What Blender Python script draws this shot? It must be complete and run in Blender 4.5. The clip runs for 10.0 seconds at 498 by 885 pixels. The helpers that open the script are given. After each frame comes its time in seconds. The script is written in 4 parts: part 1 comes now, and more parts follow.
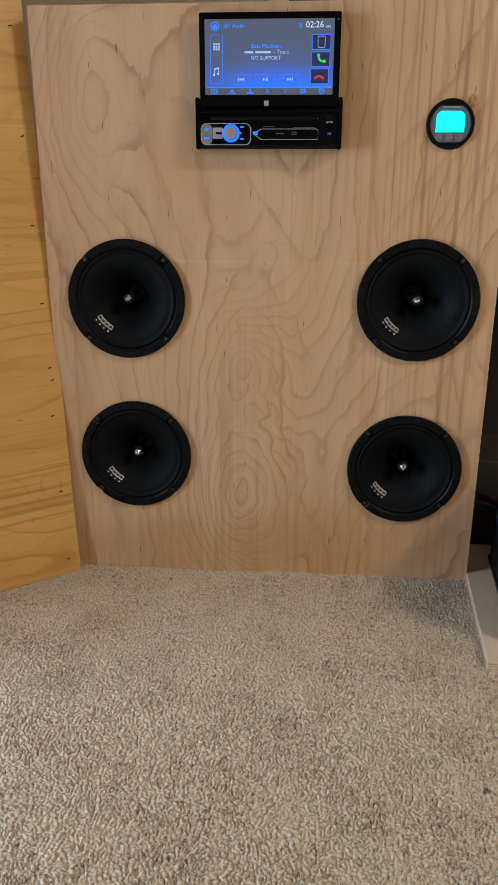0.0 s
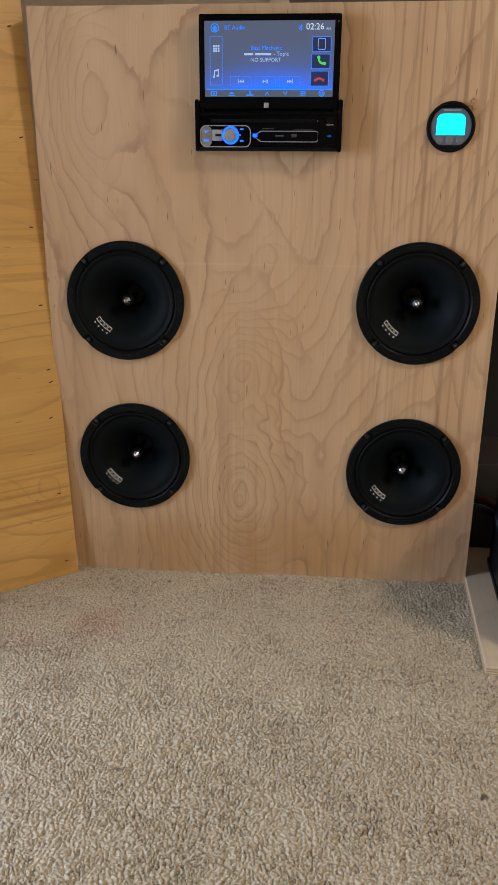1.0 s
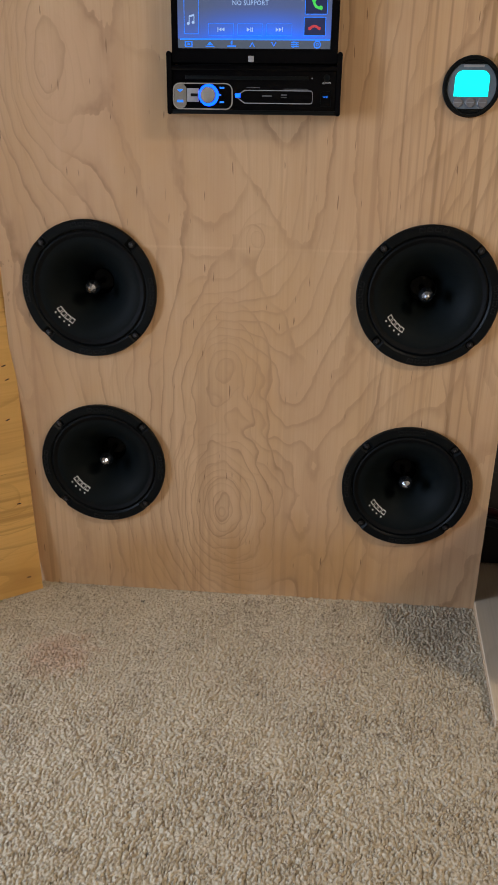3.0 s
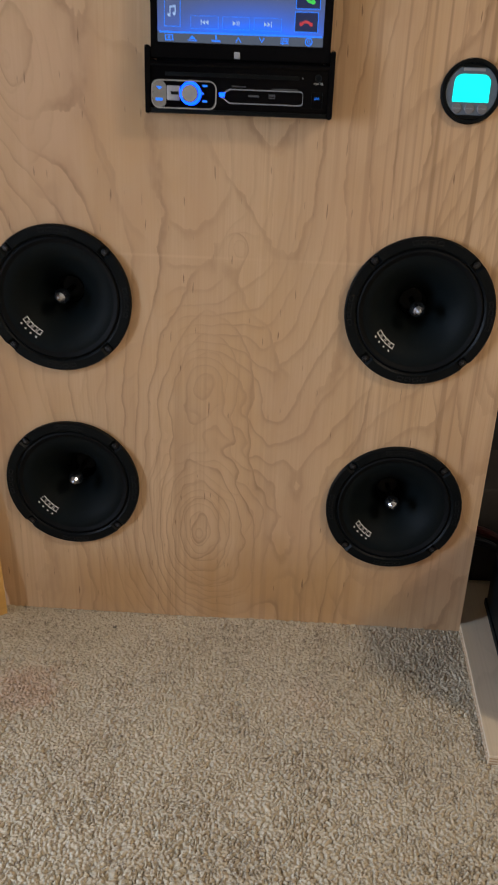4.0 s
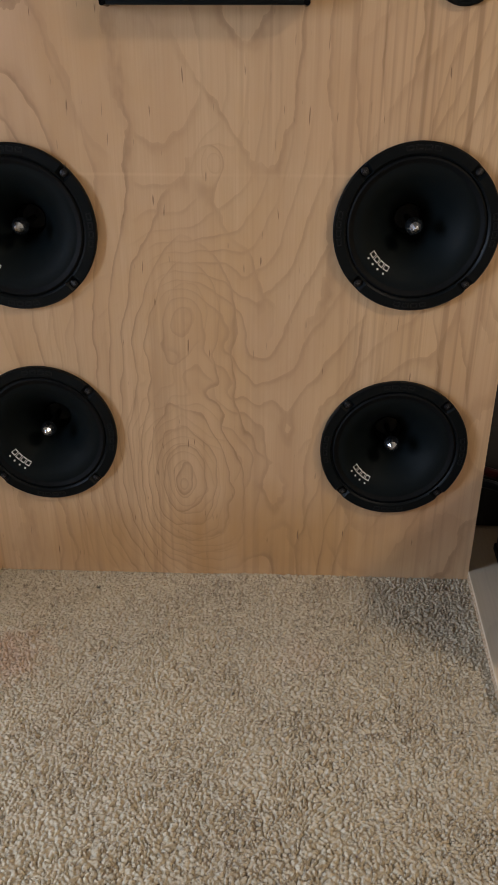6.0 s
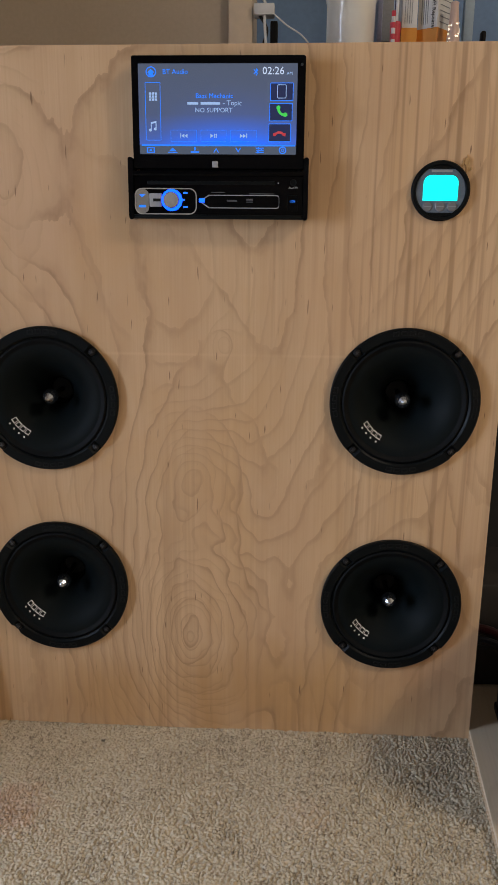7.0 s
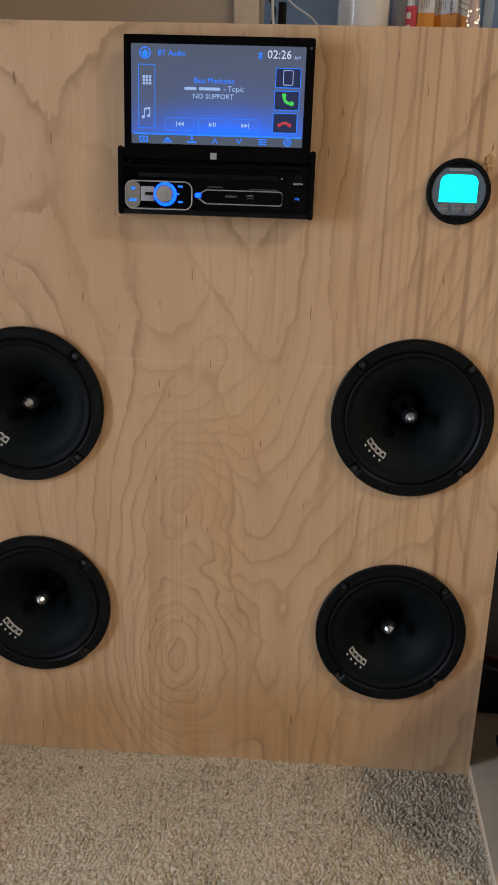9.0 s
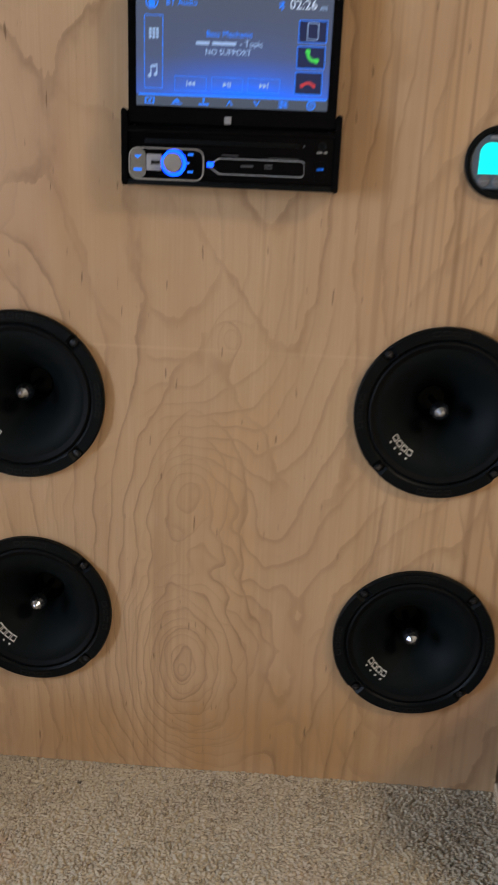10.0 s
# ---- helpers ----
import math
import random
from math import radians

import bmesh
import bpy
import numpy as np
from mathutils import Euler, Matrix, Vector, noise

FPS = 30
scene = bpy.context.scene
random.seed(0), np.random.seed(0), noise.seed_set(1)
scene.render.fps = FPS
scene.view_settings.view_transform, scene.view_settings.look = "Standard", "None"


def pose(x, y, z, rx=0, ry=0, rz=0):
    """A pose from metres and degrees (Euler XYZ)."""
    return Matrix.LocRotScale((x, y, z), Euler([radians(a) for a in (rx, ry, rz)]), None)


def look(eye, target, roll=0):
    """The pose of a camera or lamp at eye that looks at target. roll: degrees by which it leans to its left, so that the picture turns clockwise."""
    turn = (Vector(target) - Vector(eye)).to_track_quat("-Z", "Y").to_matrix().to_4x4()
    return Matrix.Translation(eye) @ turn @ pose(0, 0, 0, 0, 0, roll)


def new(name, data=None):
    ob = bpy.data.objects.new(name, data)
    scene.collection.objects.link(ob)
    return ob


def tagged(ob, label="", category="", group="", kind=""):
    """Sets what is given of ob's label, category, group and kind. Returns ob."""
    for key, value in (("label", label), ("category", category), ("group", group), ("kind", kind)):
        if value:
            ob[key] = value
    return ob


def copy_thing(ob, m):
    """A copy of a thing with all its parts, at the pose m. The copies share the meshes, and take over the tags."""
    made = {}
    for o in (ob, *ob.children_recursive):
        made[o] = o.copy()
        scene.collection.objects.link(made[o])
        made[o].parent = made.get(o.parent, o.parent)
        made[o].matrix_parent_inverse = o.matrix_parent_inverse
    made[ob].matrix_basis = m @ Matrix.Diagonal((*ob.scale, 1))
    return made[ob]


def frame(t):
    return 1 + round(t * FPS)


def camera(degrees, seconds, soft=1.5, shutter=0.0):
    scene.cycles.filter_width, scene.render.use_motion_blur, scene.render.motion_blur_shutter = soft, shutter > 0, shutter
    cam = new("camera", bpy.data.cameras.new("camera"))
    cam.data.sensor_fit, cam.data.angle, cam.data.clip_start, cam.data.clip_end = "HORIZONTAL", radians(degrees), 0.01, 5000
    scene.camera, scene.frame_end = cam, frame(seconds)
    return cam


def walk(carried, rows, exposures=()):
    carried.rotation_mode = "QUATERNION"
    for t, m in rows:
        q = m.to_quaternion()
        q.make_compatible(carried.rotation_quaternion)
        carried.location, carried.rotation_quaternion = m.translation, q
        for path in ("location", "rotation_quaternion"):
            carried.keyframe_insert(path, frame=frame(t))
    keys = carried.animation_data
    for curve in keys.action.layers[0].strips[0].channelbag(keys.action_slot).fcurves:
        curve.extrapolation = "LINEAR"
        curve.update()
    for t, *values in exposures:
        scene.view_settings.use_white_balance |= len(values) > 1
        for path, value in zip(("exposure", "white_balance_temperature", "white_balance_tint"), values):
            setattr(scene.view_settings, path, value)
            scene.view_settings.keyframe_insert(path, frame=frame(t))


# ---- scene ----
cam = camera(35.3, 10.0, soft=1.3, shutter=0.6)
PATH = [
    (0, (0.06, -1.07, 0.593), (-0.09, 0.809, -0.077), 0.2),
    (0.5, (0.058, -1.069, 0.598), (-0.092, 0.807, -0.08), 0.4),
    (1, (0.062, -1.065, 0.598), (-0.089, 0.812, -0.076), 0.4),
    (1.5, (0.075, -1.062, 0.601), (-0.069, 0.817, -0.069), 0.2),
    (1.8, (0.108, -1.066, 0.608), (-0.064, 0.809, -0.072), 0.3),
    (2, (0.095, -1.048, 0.639), (-0.043, 0.806, -0.099), 0.4),
    (2.2, (0.104, -1.027, 0.622), (-0.064, 0.828, -0.106), 0.5),
    (2.5, (0.075, -0.967, 0.617), (-0.077, 0.878, -0.138), 1.0),
    (2.7, (0.082, -0.939, 0.611), (-0.093, 0.899, -0.156), 0.7),
    (3.8, (0.06, -0.863, 0.615), (-0.03, 0.976, -0.165), 1.9),
    (4, (0.05, -0.848, 0.629), (-0.012, 0.98, -0.179), 2.2),
    (4.5, (0.06, -0.833, 0.631), (0.018, 0.981, -0.21), 2.1),
    (5, (0.059, -0.819, 0.599), (0.027, 0.978, -0.279), 2.0),
    (5.2, (0.062, -0.807, 0.594), (0.025, 0.979, -0.305), 1.6),
    (6.3, (0.069, -0.788, 0.572), (-0.011, 1.005, -0.311), -0.4),
    (6.4, (0.077, -0.797, 0.577), (-0.022, 1.012, -0.272), -0.3),
    (6.5, (0.081, -0.804, 0.588), (-0.031, 1.031, -0.201), -0.3),
    (6.6, (0.076, -0.812, 0.593), (-0.031, 1.069, -0.079), -0.2),
    (6.8, (0.078, -0.84, 0.591), (-0.035, 1.091, 0.083), 0.4),
    (7, (0.077, -0.848, 0.598), (-0.026, 1.081, 0.081), 0.5),
    (7.5, (0.073, -0.852, 0.592), (-0.042, 1.08, 0.089), 0.7),
    (8, (0.068, -0.841, 0.591), (-0.04, 1.09, 0.081), 1.1),
    (8.5, (0.072, -0.818, 0.596), (-0.028, 1.108, 0.067), 1.4),
    (9, (0.077, -0.78, 0.61), (-0.021, 1.141, 0.061), 2.0),
    (9.5, (0.087, -0.756, 0.633), (-0.014, 1.155, 0.054), 2.3),
    (10, (0.06, -0.71, 0.608), (-0.037, 1.193, 0.002), 2.4),
]
walk(cam, [(t, look(eye, target, roll)) for t, eye, target, roll in PATH],
     exposures=((0, 0.05), (2.5, 0.05), (4, -0.04), (6.5, -0.10), (7.5, -0.06), (10, -0.07)))

# ---- world, windows and lamps ----
world = bpy.data.worlds.new("world")
scene.world = world
world.use_nodes = True
sky = world.node_tree.nodes.new("ShaderNodeTexSky")
sky.sky_type, sky.sun_disc = "NISHITA", False
sky.sun_elevation, sky.sun_rotation = radians(38), radians(120)
back = world.node_tree.nodes["Background"]
world.node_tree.links.new(sky.outputs[0], back.inputs[0])
back.inputs[1].default_value = 0.1


def window_light(name, m, width, height, power, colour):
    data = bpy.data.lights.new(name, "AREA")
    data.shape, data.size, data.size_y, data.energy, data.color = "RECTANGLE", width, height, power, colour
    ob = new(name, data)
    ob.matrix_world = m
    return ob


# daylight through the low west window; a warm lamp under the ceiling
window_light("west_window_light", look((-1.57, -0.76, 0.60), (0.0, -0.66, 0.05)), 0.66, 0.92, 44, (0.60, 0.745, 1.0))
lamp_light = window_light("ceiling_lamp_light", pose(2.05, -1.48, 2.335), 0.54, 0.54, 41, (1.0, 0.842, 0.660))
lamp_light.data.shape = "DISK"


# ---- node helpers ----
class Nodes:
    """A small builder for one node material."""

    def __init__(self, name):
        self.mat = bpy.data.materials.new(name)
        self.mat.use_nodes = True
        self.tree = self.mat.node_tree
        self.bsdf = self.tree.nodes["Principled BSDF"]

    def put(self, socket, value):
        if isinstance(value, bpy.types.NodeSocket):
            self.tree.links.new(value, socket)
        elif isinstance(value, tuple) and len(value) == 3 and socket.type == "RGBA":
            socket.default_value = (*value, 1)
        else:
            socket.default_value = value

    def coords(self, scale=(1, 1, 1), offset=(0, 0, 0)):
        tc = self.tree.nodes.new("ShaderNodeTexCoord")
        mp = self.tree.nodes.new("ShaderNodeMapping")
        mp.inputs["Scale"].default_value, mp.inputs["Location"].default_value = scale, offset
        self.tree.links.new(tc.outputs["Object"], mp.inputs["Vector"])
        return mp.outputs[0]

    def noise(self, vector, scale=1.0, detail=2.0, rough=0.5, distortion=0.0):
        n = self.tree.nodes.new("ShaderNodeTexNoise")
        for key, value in (("Vector", vector), ("Scale", scale), ("Detail", detail), ("Roughness", rough), ("Distortion", distortion)):
            self.put(n.inputs[key], value)
        return n.outputs[0]

    def math(self, op, a, b=0.0, c=0.0, clamp=False):
        n = self.tree.nodes.new("ShaderNodeMath")
        n.operation, n.use_clamp = op, clamp
        for i, value in enumerate((a, b, c)):
            self.put(n.inputs[i], value)
        return n.outputs[0]

    def length(self, vector):
        n = self.tree.nodes.new("ShaderNodeVectorMath")
        n.operation = "LENGTH"
        self.put(n.inputs[0], vector)
        return n.outputs["Value"]

    def ramp(self, fac, *stops):
        n = self.tree.nodes.new("ShaderNodeValToRGB")
        self.put(n.inputs[0], fac)
        el = n.color_ramp.elements
        while len(el) < len(stops):
            el.new(0.5)
        for e, (place, colour) in zip(el, stops):
            e.position = place
            e.color = (*colour, 1) if isinstance(colour, tuple) else (colour, colour, colour, 1)
        return n.outputs[0]

    def mix(self, fac, a, b, blend="MIX"):
        n = self.tree.nodes.new("ShaderNodeMix")
        n.data_type, n.blend_type = "RGBA", blend
        self.put(n.inputs[0], fac)
        self.put(n.inputs[6], a)
        self.put(n.inputs[7], b)
        return n.outputs[2]

    def bump(self, height, strength=0.3, distance=0.001):
        n = self.tree.nodes.new("ShaderNodeBump")
        n.inputs["Strength"].default_value, n.inputs["Distance"].default_value = strength, distance
        self.put(n.inputs["Height"], height)
        self.put(self.bsdf.inputs["Normal"], n.outputs[0])

    def done(self, colour=None, rough=None, metal=None, **more):
        for key, value in (("Base Color", colour), ("Roughness", rough), ("Metallic", metal)):
            if value is not None:
                self.put(self.bsdf.inputs[key], value)
        for key, value in more.items():
            self.put(self.bsdf.inputs[key.replace("_", " ")], value)
        return self.mat


def worn(name, colour, rough=0.5, metal=0.0, grain=300.0, amount=0.12, relief=0.1, stains=9.0, shine=0.5):
    """A plain surface with fine grain, faint large stains and uneven gloss."""
    n = Nodes(name)
    p = n.coords()
    fine, large = n.noise(p, grain, 3), n.noise(p, stains, 4)
    f = n.math("ADD", n.math("MULTIPLY", fine, 0.5), n.math("MULTIPLY", large, 0.5))
    lo, hi = tuple(c * (1 - amount) for c in colour), tuple(min(1, c * (1 + amount)) for c in colour)
    n.bump(fine, relief, 0.0004)
    return n.done(n.ramp(f, (0.35, lo), (0.65, hi)), n.ramp(large, (0.3, max(0.02, rough - 0.06)), (0.7, min(1, rough + 0.06))), metal, Specular_IOR_Level=shine)


def glow(name, colour, strength):
    n = Nodes(name)
    return n.done(tuple(0.3 * c for c in colour), 0.3, Emission_Color=colour, Emission_Strength=strength)


def veneer(name, light, mid, dark, stretch, bands, knots=(), seed=0.0, fine_axis=(420, 1, 7), gloss=0.42, lean=0.0, jag=(38, 1, 15), contrast=0.7, pale_line=None, patches=()):
    """Rotary-cut veneer: contour lines of a stretched field, drawn into rings at the knots, over fine streaks and pores."""
    n = Nodes(name)
    across = fine_axis[0] > fine_axis[2]

    def along(k_across, k_along, shift):
        return n.coords((k_across, 1, k_along) if across else (k_along, 1, k_across), (seed + shift, 0, shift * 0.37))

    sep = n.tree.nodes.new("ShaderNodeSeparateXYZ")
    n.put(sep.inputs[0], n.coords())
    def lines(seed2, count, jagged, thin):
        f = n.noise(n.coords(stretch, (seed2, seed2 * 0.7, seed2 * 1.3)), 1.0, 1.2, 0.4, 0.2)
        f = n.math("ADD", f, n.math("MULTIPLY", n.noise(n.coords(jag, (seed2, 0, 0)), 1.0, 3, 0.5), jagged / count))
        f = n.math("ADD", f, n.math("MULTIPLY", sep.outputs["X" if across else "Z"], lean))
        for (x, z), (rx, rz), rise in knots:
            d = n.length(n.coords((1 / rx, 0, 1 / rz), (-x / rx, 0, -z / rz)))
            d = n.math("MAXIMUM", n.math("ADD", d, n.math("MULTIPLY", n.math("SUBTRACT", n.noise(n.coords((14, 1, 11), (seed2, 0, 4)), 1.0, 2), 0.5), 0.5)), 0.0)
            hill = n.math("POWER", 2.718, n.math("MULTIPLY", n.math("POWER", d, 1.5), -1.0))
            f = n.math("ADD", f, n.math("MULTIPLY", hill, rise))
        saw = n.math("FRACT", n.math("MULTIPLY", f, count))
        return n.ramp(saw, (0.0, 0.7), (0.3 * thin, 1.0), (thin, 0.30), (2.4 * thin, 0.06), (0.75, 0.0), (0.97, 0.04))

    strength = n.ramp(n.noise(along(11, 3.5, 3), 1.0, 4, 0.6), (0.38, 0.05), (0.64, 1.0))
    if knots:
        (x, z), (rx, rz), rise = knots[0]
        d = n.length(n.coords((0.7 / rx, 0, 0.7 / rz), (-0.7 * x / rx, 0, -0.7 * z / rz)))
        strength = n.math("ADD", strength, n.ramp(d, (0.1, 0.45), (1.3, 0.0)), clamp=True)
    faint = n.ramp(n.noise(along(8, 2.5, 13), 1.0, 3, 0.6), (0.40, 0.0), (0.62, 0.55))
    ring = n.math("MULTIPLY", lines(seed, bands, 0.55, 0.15), strength)
    ring = n.math("MAXIMUM", ring, n.math("MULTIPLY", lines(seed + 0.35, bands * 1.9, 0.5, 0.22), faint))
    fine = n.noise(along(max(fine_axis), min(fine_axis[0], fine_axis[2]), 2), 1.0, 3, 0.6)
    streak = n.ramp(n.noise(along(120, 1.6, 6), 1.0, 2, 0.5), (0.50, 0.0), (0.62, 1.0))
    streak = n.math("MULTIPLY", streak, n.ramp(n.noise(along(6, 0.8, 8), 1.0, 2), (0.42, 0.0), (0.62, 1.0)))
    wide = n.noise(along(26, 1.8, 5), 1.0, 3, 0.5)
    tint = n.noise(n.coords((4.5, 1, 3.0), (seed + 9, 0, 0)), 1.0, 4, 0.6)
    base = n.mix(n.ramp(wide, (0.35, 0.0), (0.7, 1.0)), light, mid)
    base = n.mix(n.math("MULTIPLY", n.ramp(fine, (0.42, 0.0), (0.72, 1.0)), 0.85), base, mid)
    base = n.mix(n.math("MULTIPLY", n.ramp(tint, (0.40, 0.0), (0.66, 1.0)), 0.55), base, (mid[0] * 0.99, mid[1] * 0.92, mid[2] * 0.88))
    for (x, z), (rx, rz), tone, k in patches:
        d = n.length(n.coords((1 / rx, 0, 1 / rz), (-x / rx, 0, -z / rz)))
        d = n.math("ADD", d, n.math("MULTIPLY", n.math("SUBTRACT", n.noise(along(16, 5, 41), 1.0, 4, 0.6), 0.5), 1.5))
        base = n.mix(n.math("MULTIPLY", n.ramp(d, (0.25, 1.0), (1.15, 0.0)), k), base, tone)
    blot = n.noise(n.coords((7, 1, 4), (seed + 17, 0, 3)), 1.0, 5, 0.65)
    base = n.mix(n.math("MULTIPLY", n.ramp(blot, (0.48, 0.0), (0.68, 1.0)), 0.5), base, (mid[0] * 1.03, mid[1] * 0.95, mid[2] * 0.74))
    pale = n.ramp(n.noise(along(9, 1.5, 31), 1.0, 4, 0.6), (0.50, 0.0), (0.72, 1.0))
    base = n.mix(n.math("MULTIPLY", pale, 0.55), base, tuple(min(1, 1.10 * c) for c in light))
    base = n.mix(n.math("MULTIPLY", streak, 0.55), base, dark)
    base = n.mix(n.math("MULTIPLY", ring, contrast), base, dark)
    if pale_line:
        gap = n.math("ABSOLUTE", n.math("SUBTRACT", sep.outputs["Z"], pale_line))
        mask = n.math("MULTIPLY", n.ramp(n.math("MULTIPLY", gap, 300.0), (0.1, 0.14), (0.7, 0.0)), n.ramp(n.noise(along(5, 1, 21), 1.0, 2), (0.4, 0.0), (0.6, 1.0)))
        base = n.mix(mask, base, tuple(min(1, 1.3 * c) for c in light))
    pores = n.ramp(n.noise(along(300, 34, 7), 1.0, 1), (0.72, 0.0), (0.77, 1.0))
    base = n.mix(n.math("MULTIPLY", pores, 0.75), base, tuple(c * 0.6 for c in dark))
    n.bump(n.math("SUBTRACT", fine, n.math("MULTIPLY", ring, 0.5)), 0.12, 0.0005)
    return n.done(base, n.ramp(fine, (0.3, gloss - 0.05), (0.7, gloss + 0.12)))


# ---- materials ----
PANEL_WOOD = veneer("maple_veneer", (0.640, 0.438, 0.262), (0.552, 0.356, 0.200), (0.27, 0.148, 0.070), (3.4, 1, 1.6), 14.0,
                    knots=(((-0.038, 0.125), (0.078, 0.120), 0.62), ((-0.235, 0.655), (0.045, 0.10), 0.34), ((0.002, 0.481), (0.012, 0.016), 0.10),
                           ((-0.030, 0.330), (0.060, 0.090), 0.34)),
                    seed=2.6, lean=1.15, jag=(42, 1, 24), contrast=0.68, pale_line=0.469,
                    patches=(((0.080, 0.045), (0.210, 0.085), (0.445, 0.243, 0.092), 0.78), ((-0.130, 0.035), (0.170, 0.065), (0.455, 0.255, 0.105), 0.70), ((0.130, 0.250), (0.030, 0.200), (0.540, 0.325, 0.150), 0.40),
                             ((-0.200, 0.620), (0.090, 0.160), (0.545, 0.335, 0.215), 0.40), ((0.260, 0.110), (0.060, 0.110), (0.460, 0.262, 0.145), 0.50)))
AMBER_WOOD = veneer("amber_birch_veneer", (0.77, 0.485, 0.165), (0.67, 0.40, 0.125), (0.38, 0.195, 0.05), (1.6, 1, 4.2), 15.0,
                    knots=(((-0.03, 0.135), (0.045, 0.035), 0.22),), seed=5.5, fine_axis=(6, 1, 420), gloss=0.36, lean=0.3, jag=(9, 1, 16), contrast=0.5)
PLANK_WOOD = veneer("pale_birch_veneer", (0.68, 0.57, 0.42), (0.61, 0.505, 0.36), (0.46, 0.36, 0.24), (4, 2, 2), 9.0, seed=8.0, gloss=0.5, contrast=0.4)
PLY_EDGE = worn("plywood_edge", (0.42, 0.28, 0.16), 0.7, grain=500)
PLY_DARK = worn("plywood_glue_line", (0.16, 0.09, 0.05), 0.8)
BLACK_PLASTIC = worn("black_moulded_plastic", (0.0028, 0.0040, 0.0047), 0.42, grain=900, relief=0.05, shine=0.12)
BLACK_GLOSS = worn("gloss_black_plastic", (0.0012, 0.0012, 0.0018), 0.12, grain=60, relief=0.01, shine=0.10)
CONE = worn("black_cone", (0.0040, 0.0062, 0.0068), 0.58, grain=1200, relief=0.15, shine=0.09)
GASKET = worn("black_gasket", (0.0028, 0.0034, 0.0040), 0.6, grain=1500, relief=0.2, shine=0.12)
RAISED = worn("raised_black_blocks", (0.0055, 0.0065, 0.0072), 0.5, grain=900, relief=0.05, shine=0.2)
RUBBER = worn("black_rubber", (0.003, 0.003, 0.003), 0.6, grain=700, shine=0.2)
CHROME = worn("polished_chrome", (0.80, 0.83, 0.88), 0.24, 1.0, grain=80, relief=0.01)
PLUG_METAL = worn("dark_chrome_plug", (0.44, 0.46, 0.50), 0.26, 1.0, grain=80, relief=0.01)
SILVER = worn("brushed_silver", (0.55, 0.56, 0.58), 0.28, 1.0, grain=700, relief=0.1)
SCREW = worn("black_oxide_screw", (0.02, 0.02, 0.022), 0.4, 0.8)
SCREW_SLOT = worn("worn_screw_recess", (0.10, 0.10, 0.11), 0.4, 0.9)
WHITE_PRINT = worn("white_print", (0.75, 0.75, 0.74), 0.5)
GREY_PRINT = worn("grey_print", (0.25, 0.26, 0.28), 0.5)
DIM_PRINT = worn("dim_grey_print", (0.060, 0.062, 0.068), 0.5)
WALL_PAINT = worn("greige_wall_paint", (0.48, 0.40, 0.315), 0.85, grain=160, relief=0.15, amount=0.05)
ROOM_PAINT = worn("off_white_wall_paint", (0.56, 0.51, 0.44), 0.9, grain=120, relief=0.15, amount=0.05)
TRIM_PAINT = worn("cream_trim_paint", (0.70, 0.57, 0.43), 0.5, grain=90, amount=0.05)
ALCOVE_PAINT = worn("blue_grey_wall_paint", (0.21, 0.33, 0.54), 0.8, grain=120, amount=0.06)
DESK_WOOD = worn("dark_desk_laminate", (0.10, 0.075, 0.06), 0.5, grain=200)
CERAMIC = worn("white_glazed_ceramic", (0.90, 0.88, 0.82), 0.12, grain=30, amount=0.03, relief=0.02)
CARDBOARD_WHITE = worn("white_printed_card", (0.72, 0.71, 0.70), 0.45, grain=90, amount=0.04)
ORANGE_CARD = worn("orange_printed_card", (0.75, 0.30, 0.04), 0.45, grain=90, amount=0.05)
WHITE_PLASTIC = worn("white_plastic", (0.72, 0.73, 0.75), 0.35, grain=200, amount=0.04)
PALE_BLUE = worn("pale_blue_plastic", (0.42, 0.55, 0.70), 0.35, grain=200, amount=0.05)
RED_PLASTIC = worn("red_plastic", (0.62, 0.05, 0.08), 0.35, grain=200)
NAVY = worn("navy_plastic", (0.02, 0.025, 0.10), 0.4)
RED_CLOTH = worn("red_cloth", (0.26, 0.014, 0.012), 0.85, grain=900, relief=0.5)
BLACK_CLOTH = worn("black_cloth", (0.010, 0.010, 0.011), 0.9, grain=900, relief=0.5)
RED_CABLE = worn("red_cable_jacket", (0.07, 0.006, 0.006), 0.35)
BLACK_CABLE = worn("black_cable_jacket", (0.012, 0.012, 0.014), 0.3)
LABEL_BLUE = worn("blue_label_print", (0.005, 0.009, 0.028), 0.35)
LABEL_YELLOW = worn("yellow_label_print", (0.30, 0.20, 0.02), 0.4)
LABEL_RED = worn("red_label_print", (0.22, 0.02, 0.018), 0.4)
CLEAR = Nodes("clear_plastic_cover").done((0.92, 0.94, 0.96), 0.06, Transmission_Weight=0.92, IOR=1.45)
BADGE = worn("satin_silver_badge", (0.34, 0.34, 0.35), 0.4)
MARK_PRINT = worn("pale_grey_print", (0.66, 0.66, 0.64), 0.5)
NAIL = worn("dark_nail_mark", (0.03, 0.02, 0.015), 0.7)
SPLINTER = worn("torn_veneer", (0.50, 0.30, 0.12), 0.8, grain=900, relief=0.6)
PORCELAIN_PINK = worn("pink_porcelain", (0.72, 0.52, 0.44), 0.4, grain=60, amount=0.04)
LAMP_HOLE = glow("lamp_hole_light", (1.0, 0.82, 0.6), 2.2)
UI_BLUE = glow("display_blue", (0.015, 0.19, 0.95), 1.2)
UI_TEXT = glow("display_pale", (0.42, 0.62, 1.0), 0.65)
UI_WHITE = glow("display_white", (0.66, 0.78, 1.0), 0.75)
